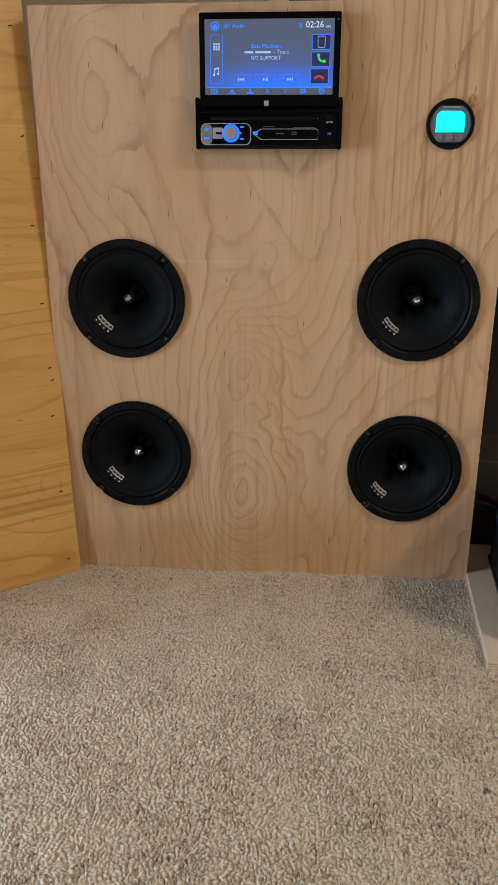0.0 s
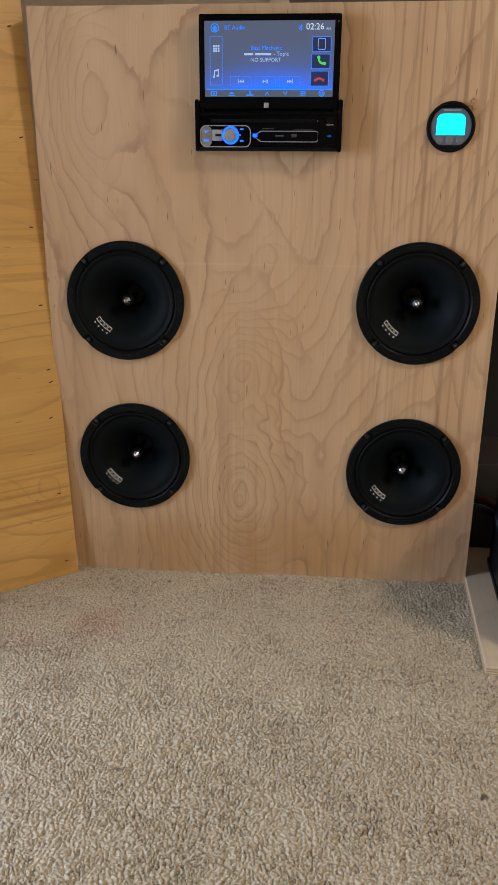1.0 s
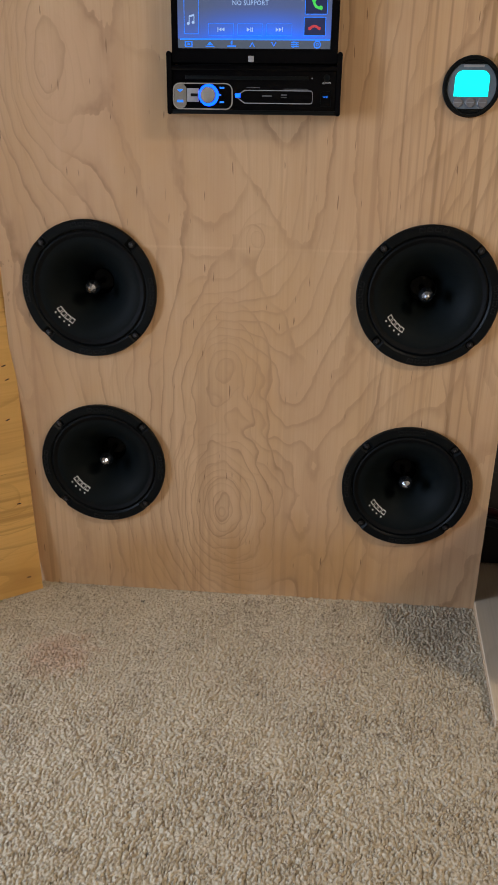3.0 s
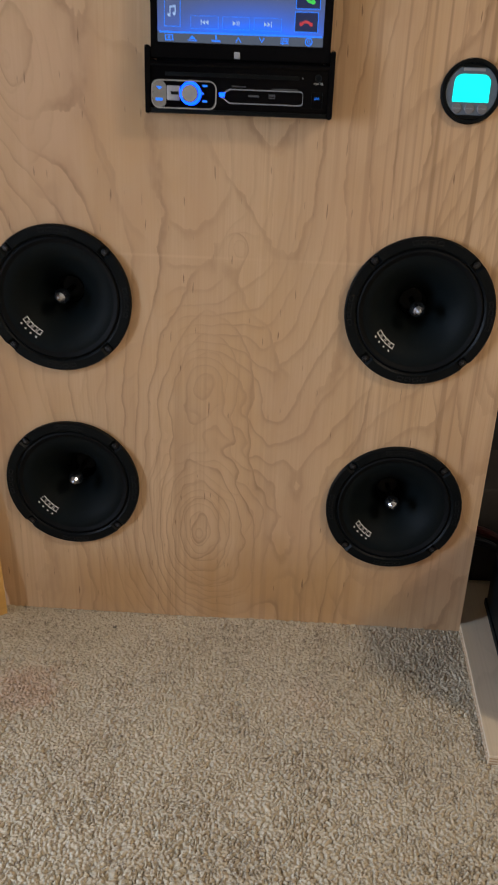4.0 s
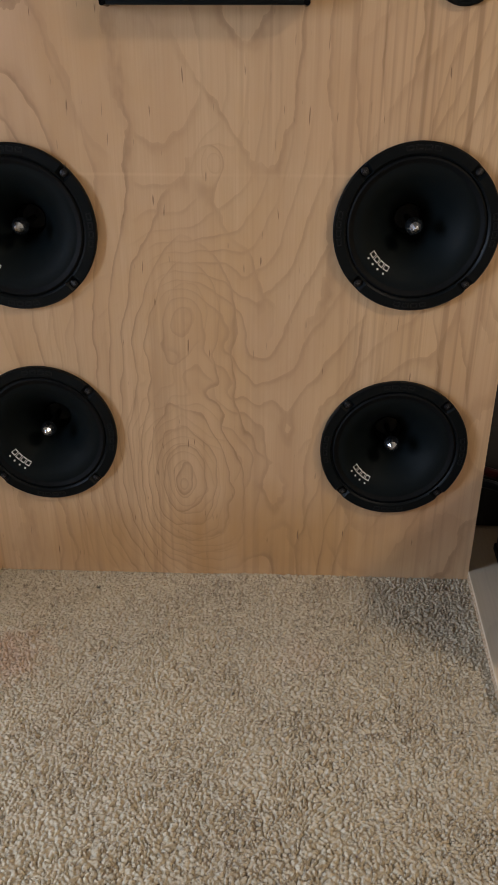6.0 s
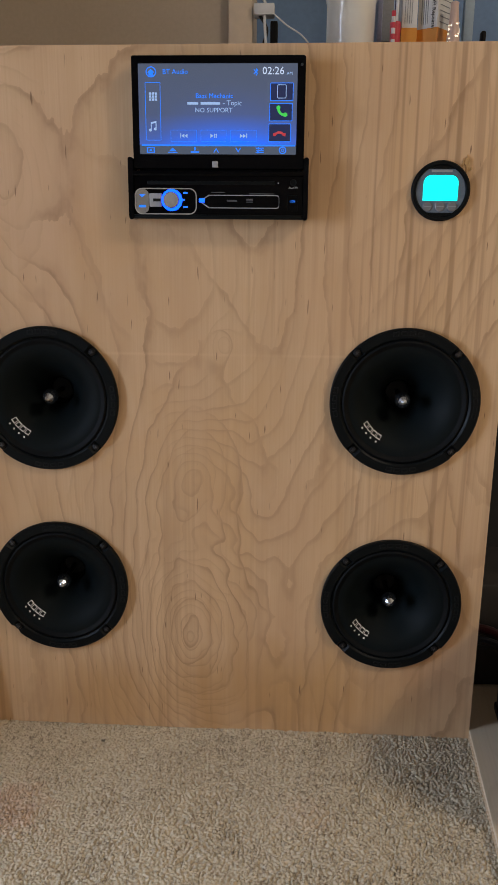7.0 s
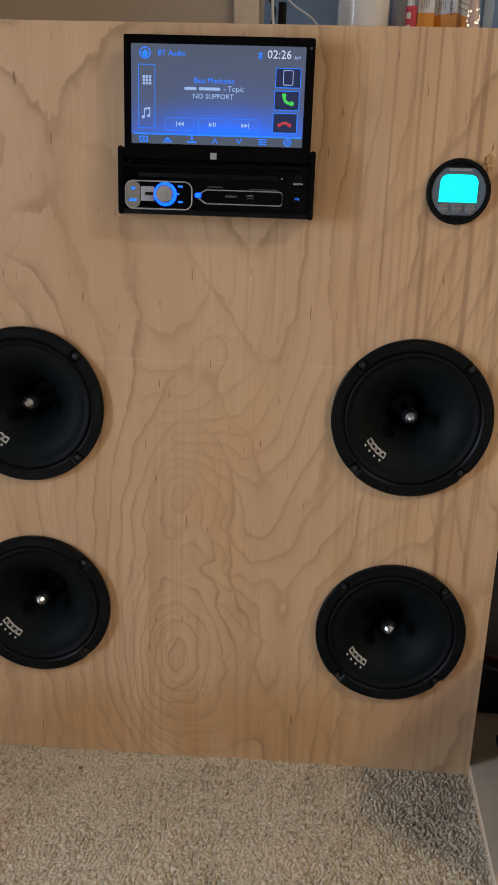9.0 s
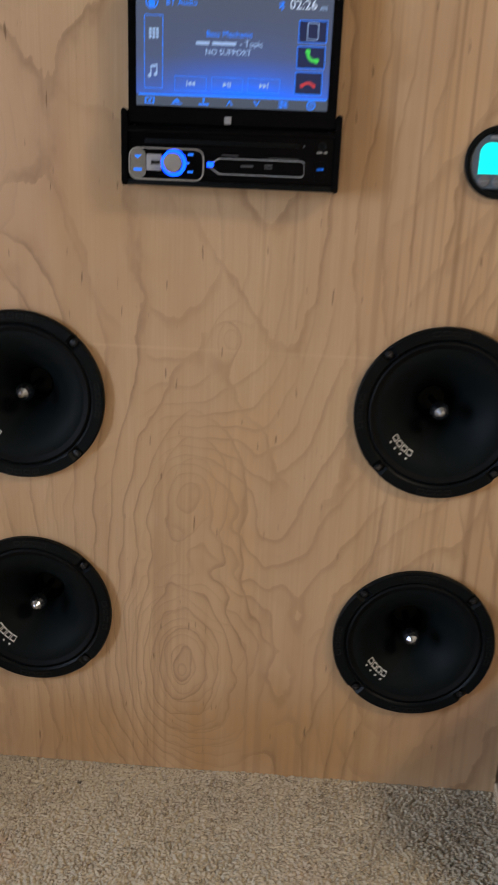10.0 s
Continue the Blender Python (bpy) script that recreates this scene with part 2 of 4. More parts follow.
UI_GREEN = glow("display_green", (0.08, 0.75, 0.12), 0.7)
UI_RED = glow("display_red", (0.75, 0.08, 0.10), 0.5)
UI_DARK = glow("display_dark", (0.02, 0.03, 0.10), 0.6)
RING_BLUE = glow("ring_blue", (0.001, 0.040, 1.0), 6.5)
METER_CYAN = glow("meter_cyan", (0.0, 0.95, 0.88), 1.25)


def screen_material():
    """A lit display: dim grey-blue above, a blue glow low down in the middle."""
    n = Nodes("lit_display")
    p = n.coords()
    sep = n.tree.nodes.new("ShaderNodeSeparateXYZ")
    n.put(sep.inputs[0], p)
    low = n.ramp(n.math("DIVIDE", sep.outputs["Z"], 0.085), (0.10, 1.0), (0.24, 0.52), (0.45, 0.12), (1.0, 0.0))
    mid = n.length(n.coords((1 / 0.075, 0, 1 / 0.055), (-0.012 / 0.075, 0, -0.012 / 0.055)))
    mid = n.ramp(mid, (0.1, 1.0), (0.7, 0.6), (1.0, 0.32))
    col = n.mix(n.math("MULTIPLY", low, mid), (0.078, 0.098, 0.150), (0.0, 0.20, 1.45))
    side = n.ramp(n.math("DIVIDE", sep.outputs["Z"], 0.085), (0.105, 1.0), (0.125, 0.0))
    col = n.mix(side, col, (0.07, 0.09, 0.13))
    return n.done((0.01, 0.01, 0.012), 0.12, Emission_Color=col, Emission_Strength=1.0)


def carpet_material():
    n = Nodes("beige_cut_pile")
    p = n.coords()
    fibre, tuft, patch = n.noise(p, 1100, 3, 0.7), n.noise(p, 330, 2), n.noise(p, 5, 4, 0.6)
    col = n.ramp(n.math("ADD", n.math("MULTIPLY", fibre, 0.5), n.math("MULTIPLY", tuft, 0.5)), (0.36, (0.430, 0.350, 0.236)), (0.5, (0.555, 0.470, 0.334)), (0.64, (0.642, 0.556, 0.416)))
    col = n.mix(n.math("MULTIPLY", n.ramp(patch, (0.4, 0.0), (0.7, 1.0)), 0.25), col, (0.45, 0.39, 0.30))
    for x, y, r, k in ((-0.217, -0.155, 0.055, 0.27), (0.102, -0.143, 0.04, 0.08), (-0.30, -0.20, 0.03, 0.15)):
        d = n.length(n.coords((1 / r, 1 / r, 0), (-x / r, -y / r, 0)))
        d = n.math("ADD", d, n.math("MULTIPLY", n.math("SUBTRACT", n.noise(p, 60, 3), 0.5), 1.6))
        col = n.mix(n.math("MULTIPLY", n.ramp(d, (0.3, 1.0), (1.0, 0.0)), k), col, (0.58, 0.27, 0.19))
    for x, y, r in ((-0.141, -0.032, 0.0035), (0.25, -0.4285, 0.005), (0.03, -0.20, 0.002), (-0.05, -0.42, 0.0025), (0.16, -0.09, 0.002)):
        d = n.length(n.coords((1 / r, 1 / r, 0), (-x / r, -y / r, 0)))
        col = n.mix(n.math("MULTIPLY", n.ramp(d, (0.5, 1.0), (1.0, 0.0)), 0.85), col, (0.05, 0.04, 0.03))
    # pile-gap shade painted into the colour: short dark curls, thicker in trodden places
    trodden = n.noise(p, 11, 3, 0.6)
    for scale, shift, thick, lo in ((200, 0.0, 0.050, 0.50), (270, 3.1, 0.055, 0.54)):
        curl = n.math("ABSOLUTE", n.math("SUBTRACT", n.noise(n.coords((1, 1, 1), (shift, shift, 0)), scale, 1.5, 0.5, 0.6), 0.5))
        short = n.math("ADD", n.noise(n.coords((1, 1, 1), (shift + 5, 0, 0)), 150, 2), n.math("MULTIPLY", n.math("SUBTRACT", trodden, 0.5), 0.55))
        gap_shade = n.math("MULTIPLY", n.ramp(curl, (0.012, 1.0), (thick, 0.0)), n.ramp(short, (lo, 0.0), (lo + 0.09, 1.0)))
        col = n.mix(n.math("MULTIPLY", gap_shade, 0.80), col, (0.150, 0.108, 0.068))
    n.bump(fibre, 0.5, 0.0010)
    return n.done(col, 0.95)


SCREEN = screen_material()
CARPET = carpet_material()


# ---- mesh helpers ----
def mesh_of(name, bm, material, smooth=None):
    me = bpy.data.meshes.new(name)
    bm.normal_update()
    bm.to_mesh(me)
    bm.free()
    me.materials.append(material)
    if smooth is not None:
        me.shade_smooth()
        me.set_sharp_from_angle(angle=radians(smooth))
    return me


def thing(name, place, label, category, group="", kind=""):
    ob = new(name)
    ob.matrix_basis = place
    ob.empty_display_size = 0.05
    return tagged(ob, label, category, group, kind)


def part(name, bm, material, parent=None, label="", smooth=35):
    ob = new(name, mesh_of(name, bm, material, smooth))
    ob.parent = parent
    return tagged(ob, label)


def solid(name, bm, material, label, category, kind="", smooth=35, place=None, group=""):
    ob = tagged(part(name, bm, material, None, label, smooth), label, category, group, kind)
    if place is not None:
        ob.matrix_basis = place
    return ob


def box(bm, x0, x1, y0, y1, z0, z1, bevel=0.0, seg=2):
    geo = bmesh.ops.create_cube(bm, size=1)["verts"]
    for v in geo:
        v.co = Vector(((x0 + x1) / 2 + v.co.x * (x1 - x0), (y0 + y1) / 2 + v.co.y * (y1 - y0), (z0 + z1) / 2 + v.co.z * (z1 - z0)))
    if bevel:
        edges = list({e for v in geo for e in v.link_edges})
        bmesh.ops.bevel(bm, geom=edges, offset=bevel, segments=seg, profile=0.5, affect="EDGES")
    return bm


def boxed(*args, **more):
    return box(bmesh.new(), *args, **more)


def lathe(profile, seg=64, axis="Y", bm=None, centre=(0, 0, 0)):
    """Turn (radius, along) pairs round an axis; a radius of 0 closes the end."""
    bm = bm or bmesh.new()
    c = Vector(centre)

    def at(r, a, i):
        s, t = r * math.cos(2 * math.pi * i / seg), r * math.sin(2 * math.pi * i / seg)
        return c + Vector((s, a, t) if axis == "Y" else (s, t, a))

    rings = [[bm.verts.new(at(r, a, i)) for i in range(seg)] if r > 1e-6 else [bm.verts.new(at(0, a, 0))] for r, a in profile]
    for one, two in zip(rings, rings[1:]):
        for i in range(seg):
            j = (i + 1) % seg
            q = [one[i % len(one)], one[j % len(one)], two[j % len(two)], two[i % len(two)]]
            q = list(dict.fromkeys(q))
            if len(q) > 2:
                bm.faces.new(q)
    bmesh.ops.recalc_face_normals(bm, faces=bm.faces)
    return bm


def slab(points, y0, y1, bm=None):
    """A flat outline in x and z, drawn out from y0 to y1."""
    bm = bm or bmesh.new()
    a = [bm.verts.new((x, y0, z)) for x, z in points]
    b = [bm.verts.new((x, y1, z)) for x, z in points]
    made = [bm.faces.new(a), bm.faces.new(b[::-1])]
    for i in range(len(points)):
        j = (i + 1) % len(points)
        made.append(bm.faces.new((a[j], a[i], b[i], b[j])))
    bmesh.ops.recalc_face_normals(bm, faces=made)
    return bm


def arc(cx, cz, r, a0, a1, n):
    return [(cx + r * math.cos(radians(a0 + (a1 - a0) * i / n)), cz + r * math.sin(radians(a0 + (a1 - a0) * i / n))) for i in range(n + 1)]


def rounded(x0, x1, z0, z1, r, n=5):
    return arc(x1 - r, z0 + r, r, -90, 0, n) + arc(x1 - r, z1 - r, r, 0, 90, n) + arc(x0 + r, z1 - r, r, 90, 180, n) + arc(x0 + r, z0 + r, r, 180, 270, n)


def outline(points_out, points_in, y0, y1, bm=None):
    """A frame between two outlines with the same number of points."""
    bm = bm or bmesh.new()
    made = []
    n = len(points_out)
    rings = [[bm.verts.new((x, y, z)) for x, z in pts] for pts, y in ((points_out, y0), (points_in, y0), (points_in, y1), (points_out, y1))]
    for k in range(4):
        one, two = rings[k], rings[(k + 1) % 4]
        for i in range(n):
            j = (i + 1) % n
            made.append(bm.faces.new((one[i], one[j], two[j], two[i])))
    bmesh.ops.recalc_face_normals(bm, faces=made)
    return bm


def ring_frame(x0, x1, z0, z1, r, w, y0, y1, bm=None):
    return outline(rounded(x0, x1, z0, z1, r), rounded(x0 + w, x1 - w, z0 + w, z1 - w, max(r - w, w * 0.3)), y0, y1, bm)


def tube(points, radius, seg=10, bm=None, steps=8):
    """A round cable through a few points."""
    bm = bm or bmesh.new()
    pts = [Vector(p) for p in points]
    fine = []
    for i in range(len(pts) - 1):
        p0, p1, p2, p3 = pts[max(i - 1, 0)], pts[i], pts[i + 1], pts[min(i + 2, len(pts) - 1)]
        for k in range(steps):
            t = k / steps
            fine.append(0.5 * (2 * p1 + (p2 - p0) * t + (2 * p0 - 5 * p1 + 4 * p2 - p3) * t * t + (3 * p1 - p0 - 3 * p2 + p3) * t ** 3))
    fine.append(pts[-1])
    rings = []
    for i, p in enumerate(fine):
        d = (fine[min(i + 1, len(fine) - 1)] - fine[max(i - 1, 0)]).normalized()
        side = d.cross(Vector((0.13, 0.2, 1))).normalized()
        up = side.cross(d)
        rings.append([bm.verts.new(p + radius * (side * math.cos(2 * math.pi * k / seg) + up * math.sin(2 * math.pi * k / seg))) for k in range(seg)])
    for one, two in zip(rings, rings[1:]):
        for k in range(seg):
            bm.faces.new((one[k], one[(k + 1) % seg], two[(k + 1) % seg], two[k]))
    bm.faces.new(rings[0][::-1])
    bm.faces.new(rings[-1])
    bmesh.ops.recalc_face_normals(bm, faces=bm.faces)
    return bm


def lettering(name, body, size, material, parent, x, y, z, align="CENTER", turn=None, depth=0.0001):
    """Words in the built-in font, as a mesh that faces -y."""
    curve = bpy.data.curves.new(name, "FONT")
    curve.body, curve.size, curve.align_x, curve.align_y, curve.extrude, curve.resolution_u = body, size, align, "CENTER", depth, 2
    temp = new("temp", curve)
    bpy.context.view_layer.update()
    me = bpy.data.meshes.new_from_object(temp.evaluated_get(bpy.context.evaluated_depsgraph_get()))
    bpy.data.objects.remove(temp)
    bpy.data.curves.remove(curve)
    me.materials.clear()
    me.materials.append(material)
    me.transform(turn if turn is not None else pose(0, 0, 0, 90))
    me.transform(Matrix.Translation((x, y, z)))
    ob = new(name, me)
    ob.parent = parent
    return ob


# ---- the room ----
def wall(name, pieces, material, label):
    bm = bmesh.new()
    for b in pieces:
        box(bm, *b)
    return solid(name, bm, material, label, "wall", "structure", None)


floor_mesh = bmesh.new()
for x0, x1, y0, y1 in ((-1.7, 3.1, -3.1, -0.638), (-1.7, 3.1, 0.028, 1.0), (-1.7, -0.498, -0.638, 0.028), (0.458, 3.1, -0.638, 0.028)):
    box(floor_mesh, x0, x1, y0, y1, -0.05, -0.001)
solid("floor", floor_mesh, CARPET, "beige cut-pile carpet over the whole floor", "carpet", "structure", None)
solid("ceiling", boxed(-1.7, 3.1, -3.1, 1.0, 2.4, 2.46), ROOM_PAINT, "plain off-white ceiling of the room", "ceiling", "structure", None)
# unseen wall block, added to keep window light off the north wall
wall("wall_light_block", [(-1.7, -0.86, -0.29, 0.67, -0.02, 2.4)], ROOM_PAINT, "unseen off-white wall block added to stop window light")
wall("wall_north", [(-0.86, -0.036, 0.55, 0.67, -0.02, 2.4)], WALL_PAINT, "greige painted wall behind the plywood panel")
wall("wall_alcove", [(-0.036, 2.98, 0.86, 0.95, -0.02, 2.4)], ALCOVE_PAINT, "blue-grey painted wall behind the desk")
wall("wall_west", [(-1.7, -1.6, -3.0, -1.12, -0.02, 2.4), (-1.7, -1.6, -0.32, -0.29, -0.02, 2.4), (-1.7, -1.6, -1.12, -0.32, 1.12, 2.4)], ROOM_PAINT, "off-white wall with a low window opening")
wall("wall_south", [(-1.7, 3.1, -3.1, -3.0, -0.02, 2.4)], ROOM_PAINT, "plain off-white wall of the room")
wall("wall_east", [(2.98, 3.1, -3.0, 0.95, -0.02, 2.4)], ROOM_PAINT, "plain off-white wall of the room")
solid("trim", boxed(-0.036, 0.003, 0.535, 0.68, -0.02, 2.4, bevel=0.003), TRIM_PAINT, "cream painted corner trim at the wall's end", "trim", "structure")


def carpet_pile():
    """Cut pile: a jittered field of leaning tufts with dark gaps between them, and trodden places."""
    x0, x1, y0, y1, step = -0.50, 0.46, -0.64, 0.03, 0.00082
    nx, ny = int((x1 - x0) / step), int((y1 - y0) / step)
    rng = np.random.default_rng(4)
    gx, gy = np.meshgrid(np.linspace(x0, x1, nx), np.linspace(y0, y1, ny))

    def smooth_field(size, seed):
        r = np.random.default_rng(seed)
        mx, my = int((x1 - x0) / size) + 3, int((y1 - y0) / size) + 3
        v = r.random((my, mx))
        u, w = (gx - x0) / size, (gy - y0) / size
        i, j = u.astype(int), w.astype(int)
        fu, fw = u - i, w - j
        fu, fw = fu * fu * (3 - 2 * fu), fw * fw * (3 - 2 * fw)
        return (v[j, i] * (1 - fu) + v[j, i + 1] * fu) * (1 - fw) + (v[j + 1, i] * (1 - fu) + v[j + 1, i + 1] * fu) * fw

    wx = gx + 0.0030 * (smooth_field(0.006, 11) - 0.5) + 0.008 * (smooth_field(0.03, 12) - 0.5)
    wy = gy + 0.0030 * (smooth_field(0.006, 13) - 0.5) + 0.008 * (smooth_field(0.03, 14) - 0.5)

    def tufts(cell, long=0.85):
        """Distances to the three nearest tufts, and a random height for the nearest."""
        mx, my = int((x1 - x0) / cell) + 8, int((y1 - y0) / (long * cell)) + 8
        jx, jy, jh = rng.random((my, mx)), rng.random((my, mx)), rng.random((my, mx))
        u, w = (wx - x0) / cell + 3, (wy - y0) / (long * cell) + 3
        ci, cj = np.floor(u).astype(int), np.floor(w).astype(int)
        f1, f2, f3, h1 = np.full(u.shape, 9.0), np.full(u.shape, 9.0), np.full(u.shape, 9.0), np.zeros(u.shape)
        for dj in (-1, 0, 1):
            for di in (-1, 0, 1):
                i, j = np.clip(ci + di, 0, mx - 1), np.clip(cj + dj, 0, my - 1)
                d = np.hypot(i + jx[j, i] - u, j + jy[j, i] - w)
                near = d < f1
                f3 = np.where(near | (d < f2), f2, np.minimum(f3, d))
                f2 = np.where(near, f1, np.minimum(f2, d))
                h1 = np.where(near, jh[j, i], h1)
                f1 = np.where(near, d, f1)
        return f1, f2, f3, h1

    f1, f2, f3, h1 = tufts(0.0044)
    g1, g2, _, k1 = tufts(0.0024)
    parting = smooth_field(0.0065, 22) - 0.50 + 0.35 * (smooth_field(0.035, 25) - 0.5) + 0.25 * (smooth_field(0.12, 21) - 0.5) - 0.25 * (gy + 0.34)
    for x, y, r in ((-0.096, -0.304, 0.030), (0.091, -0.319, 0.040), (-0.227, -0.385, 0.06), (-0.20, -0.13, 0.04), (0.24, -0.36, 0.04)):
        parting += 0.28 * np.exp(-((gx - x) ** 2 + 2.6 * (gy - y) ** 2) / r ** 2)
    parting = np.clip(3.2 * parting, 0, 1)
    crack = np.clip(1 - (f2 - f1) / 0.34, 0, 1) ** 1.1
    hole = np.clip(1 - (f3 - f1) / 0.40, 0, 1)
    pit = np.clip(1 - (g2 - g1) / 0.40, 0, 1) ** 1.3
    z = 0.0014 - (0.0006 + 0.0030 * parting) * crack - 0.0020 * hole - 0.0007 * f1 ** 2 - 0.0008 * pit + 0.0010 * (h1 - 0.5) + 0.0004 * (k1 - 0.5)
    z += 0.0030 * (smooth_field(0.09, 23) - 0.5) + 0.0008 * (smooth_field(0.0025, 24) - 0.5)
    co = np.stack([gx, gy, z], -1).reshape(-1, 3)
    idx = np.arange(nx * ny).reshape(ny, nx)
    quads = np.stack([idx[:-1, :-1], idx[:-1, 1:], idx[1:, 1:], idx[1:, :-1]], -1).reshape(-1, 4)
    me = bpy.data.meshes.new("carpet_pile")
    me.vertices.add(len(co))
    me.vertices.foreach_set("co", co.astype(np.float32).ravel())
    me.loops.add(quads.size)
    me.loops.foreach_set("vertex_index", quads.astype(np.int32).ravel())
    me.polygons.add(len(quads))
    me.polygons.foreach_set("loop_start", np.arange(0, quads.size, 4, dtype=np.int32))
    me.update(calc_edges=True)
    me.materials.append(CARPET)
    me.shade_smooth()
    return tagged(new("carpet_pile", me), "beige trodden cut-pile carpet tufts in front of the panel", "carpet", kind="stuff")


carpet_pile()

ceiling_lamp = thing("ceiling_lamp", pose(2.05, -1.48, 2.4), "round flush ceiling lamp with a white rim, lit", "ceiling lamp")
part("rim", lathe([(0.300, 0.0), (0.300, -0.045), (0.290, -0.055), (0.280, -0.050), (0.280, 0.0)], 48, axis="Z"), WHITE_PLASTIC, ceiling_lamp)
part("diffuser", lathe([(0.280, -0.046), (0.0, -0.046)], 48, axis="Z"), glow("lit_diffuser", (1.0, 0.86, 0.70), 3.0), ceiling_lamp, "lit warm white diffuser")

# ---- the plywood panel ----
SPEAKERS = ((-0.1955, 0.4165), (0.2015, 0.4202), (-0.192, 0.1887), (0.1995, 0.1780))
METER = (0.2250, 0.6410)


def panel_board():
    bm = bmesh.new()
    edges = []

    def loop(points):
        vs = [bm.verts.new((x, 0, z)) for x, z in points]
        edges.extend(bm.edges.new((vs[i], vs[(i + 1) % len(vs)])) for i in range(len(vs)))

    loop([(-0.304, 0), (0.3045, 0), (0.3045, 0.7805), (-0.304, 0.7775)])
    for x, z in SPEAKERS:
        loop(arc(x, z, 0.0725, 0, 357, 119))
    loop(arc(*METER, 0.026, 0, 354, 59))
    loop([(-0.086, 0.616), (0.083, 0.616), (0.083, 0.662), (-0.086, 0.662)])
    bmesh.ops.triangle_fill(bm, use_beauty=True, use_dissolve=False, edges=edges)
    made = bmesh.ops.extrude_face_region(bm, geom=list(bm.faces))["geom"]
    for v in made:
        if isinstance(v, bmesh.types.BMVert):
            v.co.y = 0.0178
    bmesh.ops.recalc_face_normals(bm, faces=bm.faces)
    return bm


panel = thing("speaker_display", pose(0, 0, 0), "upright maple plywood display with speaker cut-outs, standing on carpet", "display")
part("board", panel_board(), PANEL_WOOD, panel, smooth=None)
for k, z in enumerate((0.0045, 0.0090, 0.0135)):
    part("ply_line", boxed(0.3045, 0.3048, z - 0.0006, z + 0.0006, 0.002, 0.779), PLY_DARK, panel, "dark glue line in the edge", None)
part("top_edge", boxed(-0.303, 0.304, 0.0006, 0.0172, 0.7765, 0.7782), PLY_EDGE, panel, "pale sawn top edge", None)


def torn_chip():
    rng = random.Random(3)
    bm = bmesh.new()
    for k in range(16):
        x, z = 0.0255 * math.cos(radians(35 + 1.3 * k)) + 0.006 + rng.uniform(-0.002, 0.003), 0.0255 * math.sin(radians(35 + 1.6 * k)) + 0.004 + rng.uniform(-0.002, 0.004)
        w, h = rng.uniform(0.0006, 0.0016), rng.uniform(0.002, 0.006)
        slab([(x, z), (x + w, z + rng.uniform(-0.001, 0.001)), (x + w * 1.3, z + h * 0.7), (x + w * 0.3, z + h)], -0.0004 - rng.uniform(0, 0.0012), 0.001, bm)
    return bm


chip = part("torn_veneer", torn_chip(), SPLINTER, panel, "torn yellow veneer splinters beside the meter", None)
chip.location, chip.scale = (METER[0] - 0.0055, 0, METER[1] - 0.0045), (1.2, 1.0, 1.2)


# ---- speakers ----
def speaker_frame():
    """Flange ring with four screw notches, turned segment by segment."""
    bm = bmesh.new()
    seg = 144
    rings = []
    for i in range(seg):
        a = 2 * math.pi * i / seg
        off = abs((math.degrees(a) - 45 + 45) % 90 - 45)
        low = off < 4.5
        top = -0.0030 if low else -0.0068
        prof = [(0.0805, 0.0), (0.0815, -0.0012), (0.0815, top * 0.75), (0.0803, top), (0.0755, top), (0.0712, top if not low else -0.0034), (0.0702, -0.0062), (0.0690, -0.0050), (0.0680, 0.002)]
        rings.append([bm.verts.new((r * math.cos(a), y, r * math.sin(a))) for r, y in prof])
    for i in range(seg):
        one, two = rings[i], rings[(i + 1) % seg]
        for k in range(len(one) - 1):
            bm.faces.new((one[k], one[k + 1], two[k + 1], two[k]))
    bmesh.ops.recalc_face_normals(bm, faces=bm.faces)
    return bm


def cone_y(r):
    """Depth of the cone's face at a radius: a flared horn."""
    u = max(0.0, min(1.0, (0.0615 - r) / 0.0475))
    return -0.0030 + 0.058 * u ** 2.0


def on_cone(bm, s0, s1, h0, h1, lift=0.0004, r0=0.0500, a0=226.0):
    """A small printed patch that follows the cone: s along the print, h from its foot to its head."""
    vs = []
    for s, h in ((s0, h0), (s1, h0), (s1, h1), (s0, h1)):
        r = r0 - h
        a = radians(a0) + s / r0
        vs.append(bm.verts.new((r * math.cos(a), cone_y(r) - lift, r * math.sin(a))))
    bm.faces.new(vs)


def printed_mark():
    """Plain white bars in a row with four dots under them."""
    bm = bmesh.new()
    for k in range(4):
        s = -0.0138 + 0.0069 * k
        w, h, t = 0.0058, 0.0054, 0.0010
        for a, b, low, high in ((s, s + w, h - t, h), (s, s + w, 0, t), (s, s + 0.8 * t, t, h - t), (s + w - 0.8 * t, s + w, t, h - t)):
            on_cone(bm, a, b, low, high)
        c = s + 0.0028
        for dx, dh in ((0.0010, 0.0006), (0.0006, 0.0010)):
            on_cone(bm, c - dx, c + dx, -0.0032 - dh, -0.0032 + dh, lift=0.0004 + dh * 0.1)
    return bm


def raised_mark(turn):
    """Plain raised blocks on the flange."""
    bm = bmesh.new()
    for k in range(4):
        a = radians(turn + (k - 1.5) * 6.6)
        m = pose(0.0760 * math.cos(a), 0, 0.0760 * math.sin(a), 0, 90 - math.degrees(a), 0)
        before = set(bm.verts)
        ring_frame(-0.0036, 0.0036, -0.0026, 0.0026, 0.0008, 0.0013, -0.0074, -0.0064, bm)
        for v in set(bm.verts) - before:
            v.co = m @ v.co
    return bm


def screw():
    bm = lathe([(0.0, -0.0062), (0.0022, -0.0061), (0.0034, -0.0054), (0.0038, -0.0045), (0.0038, -0.0025)], 20)
    return bm


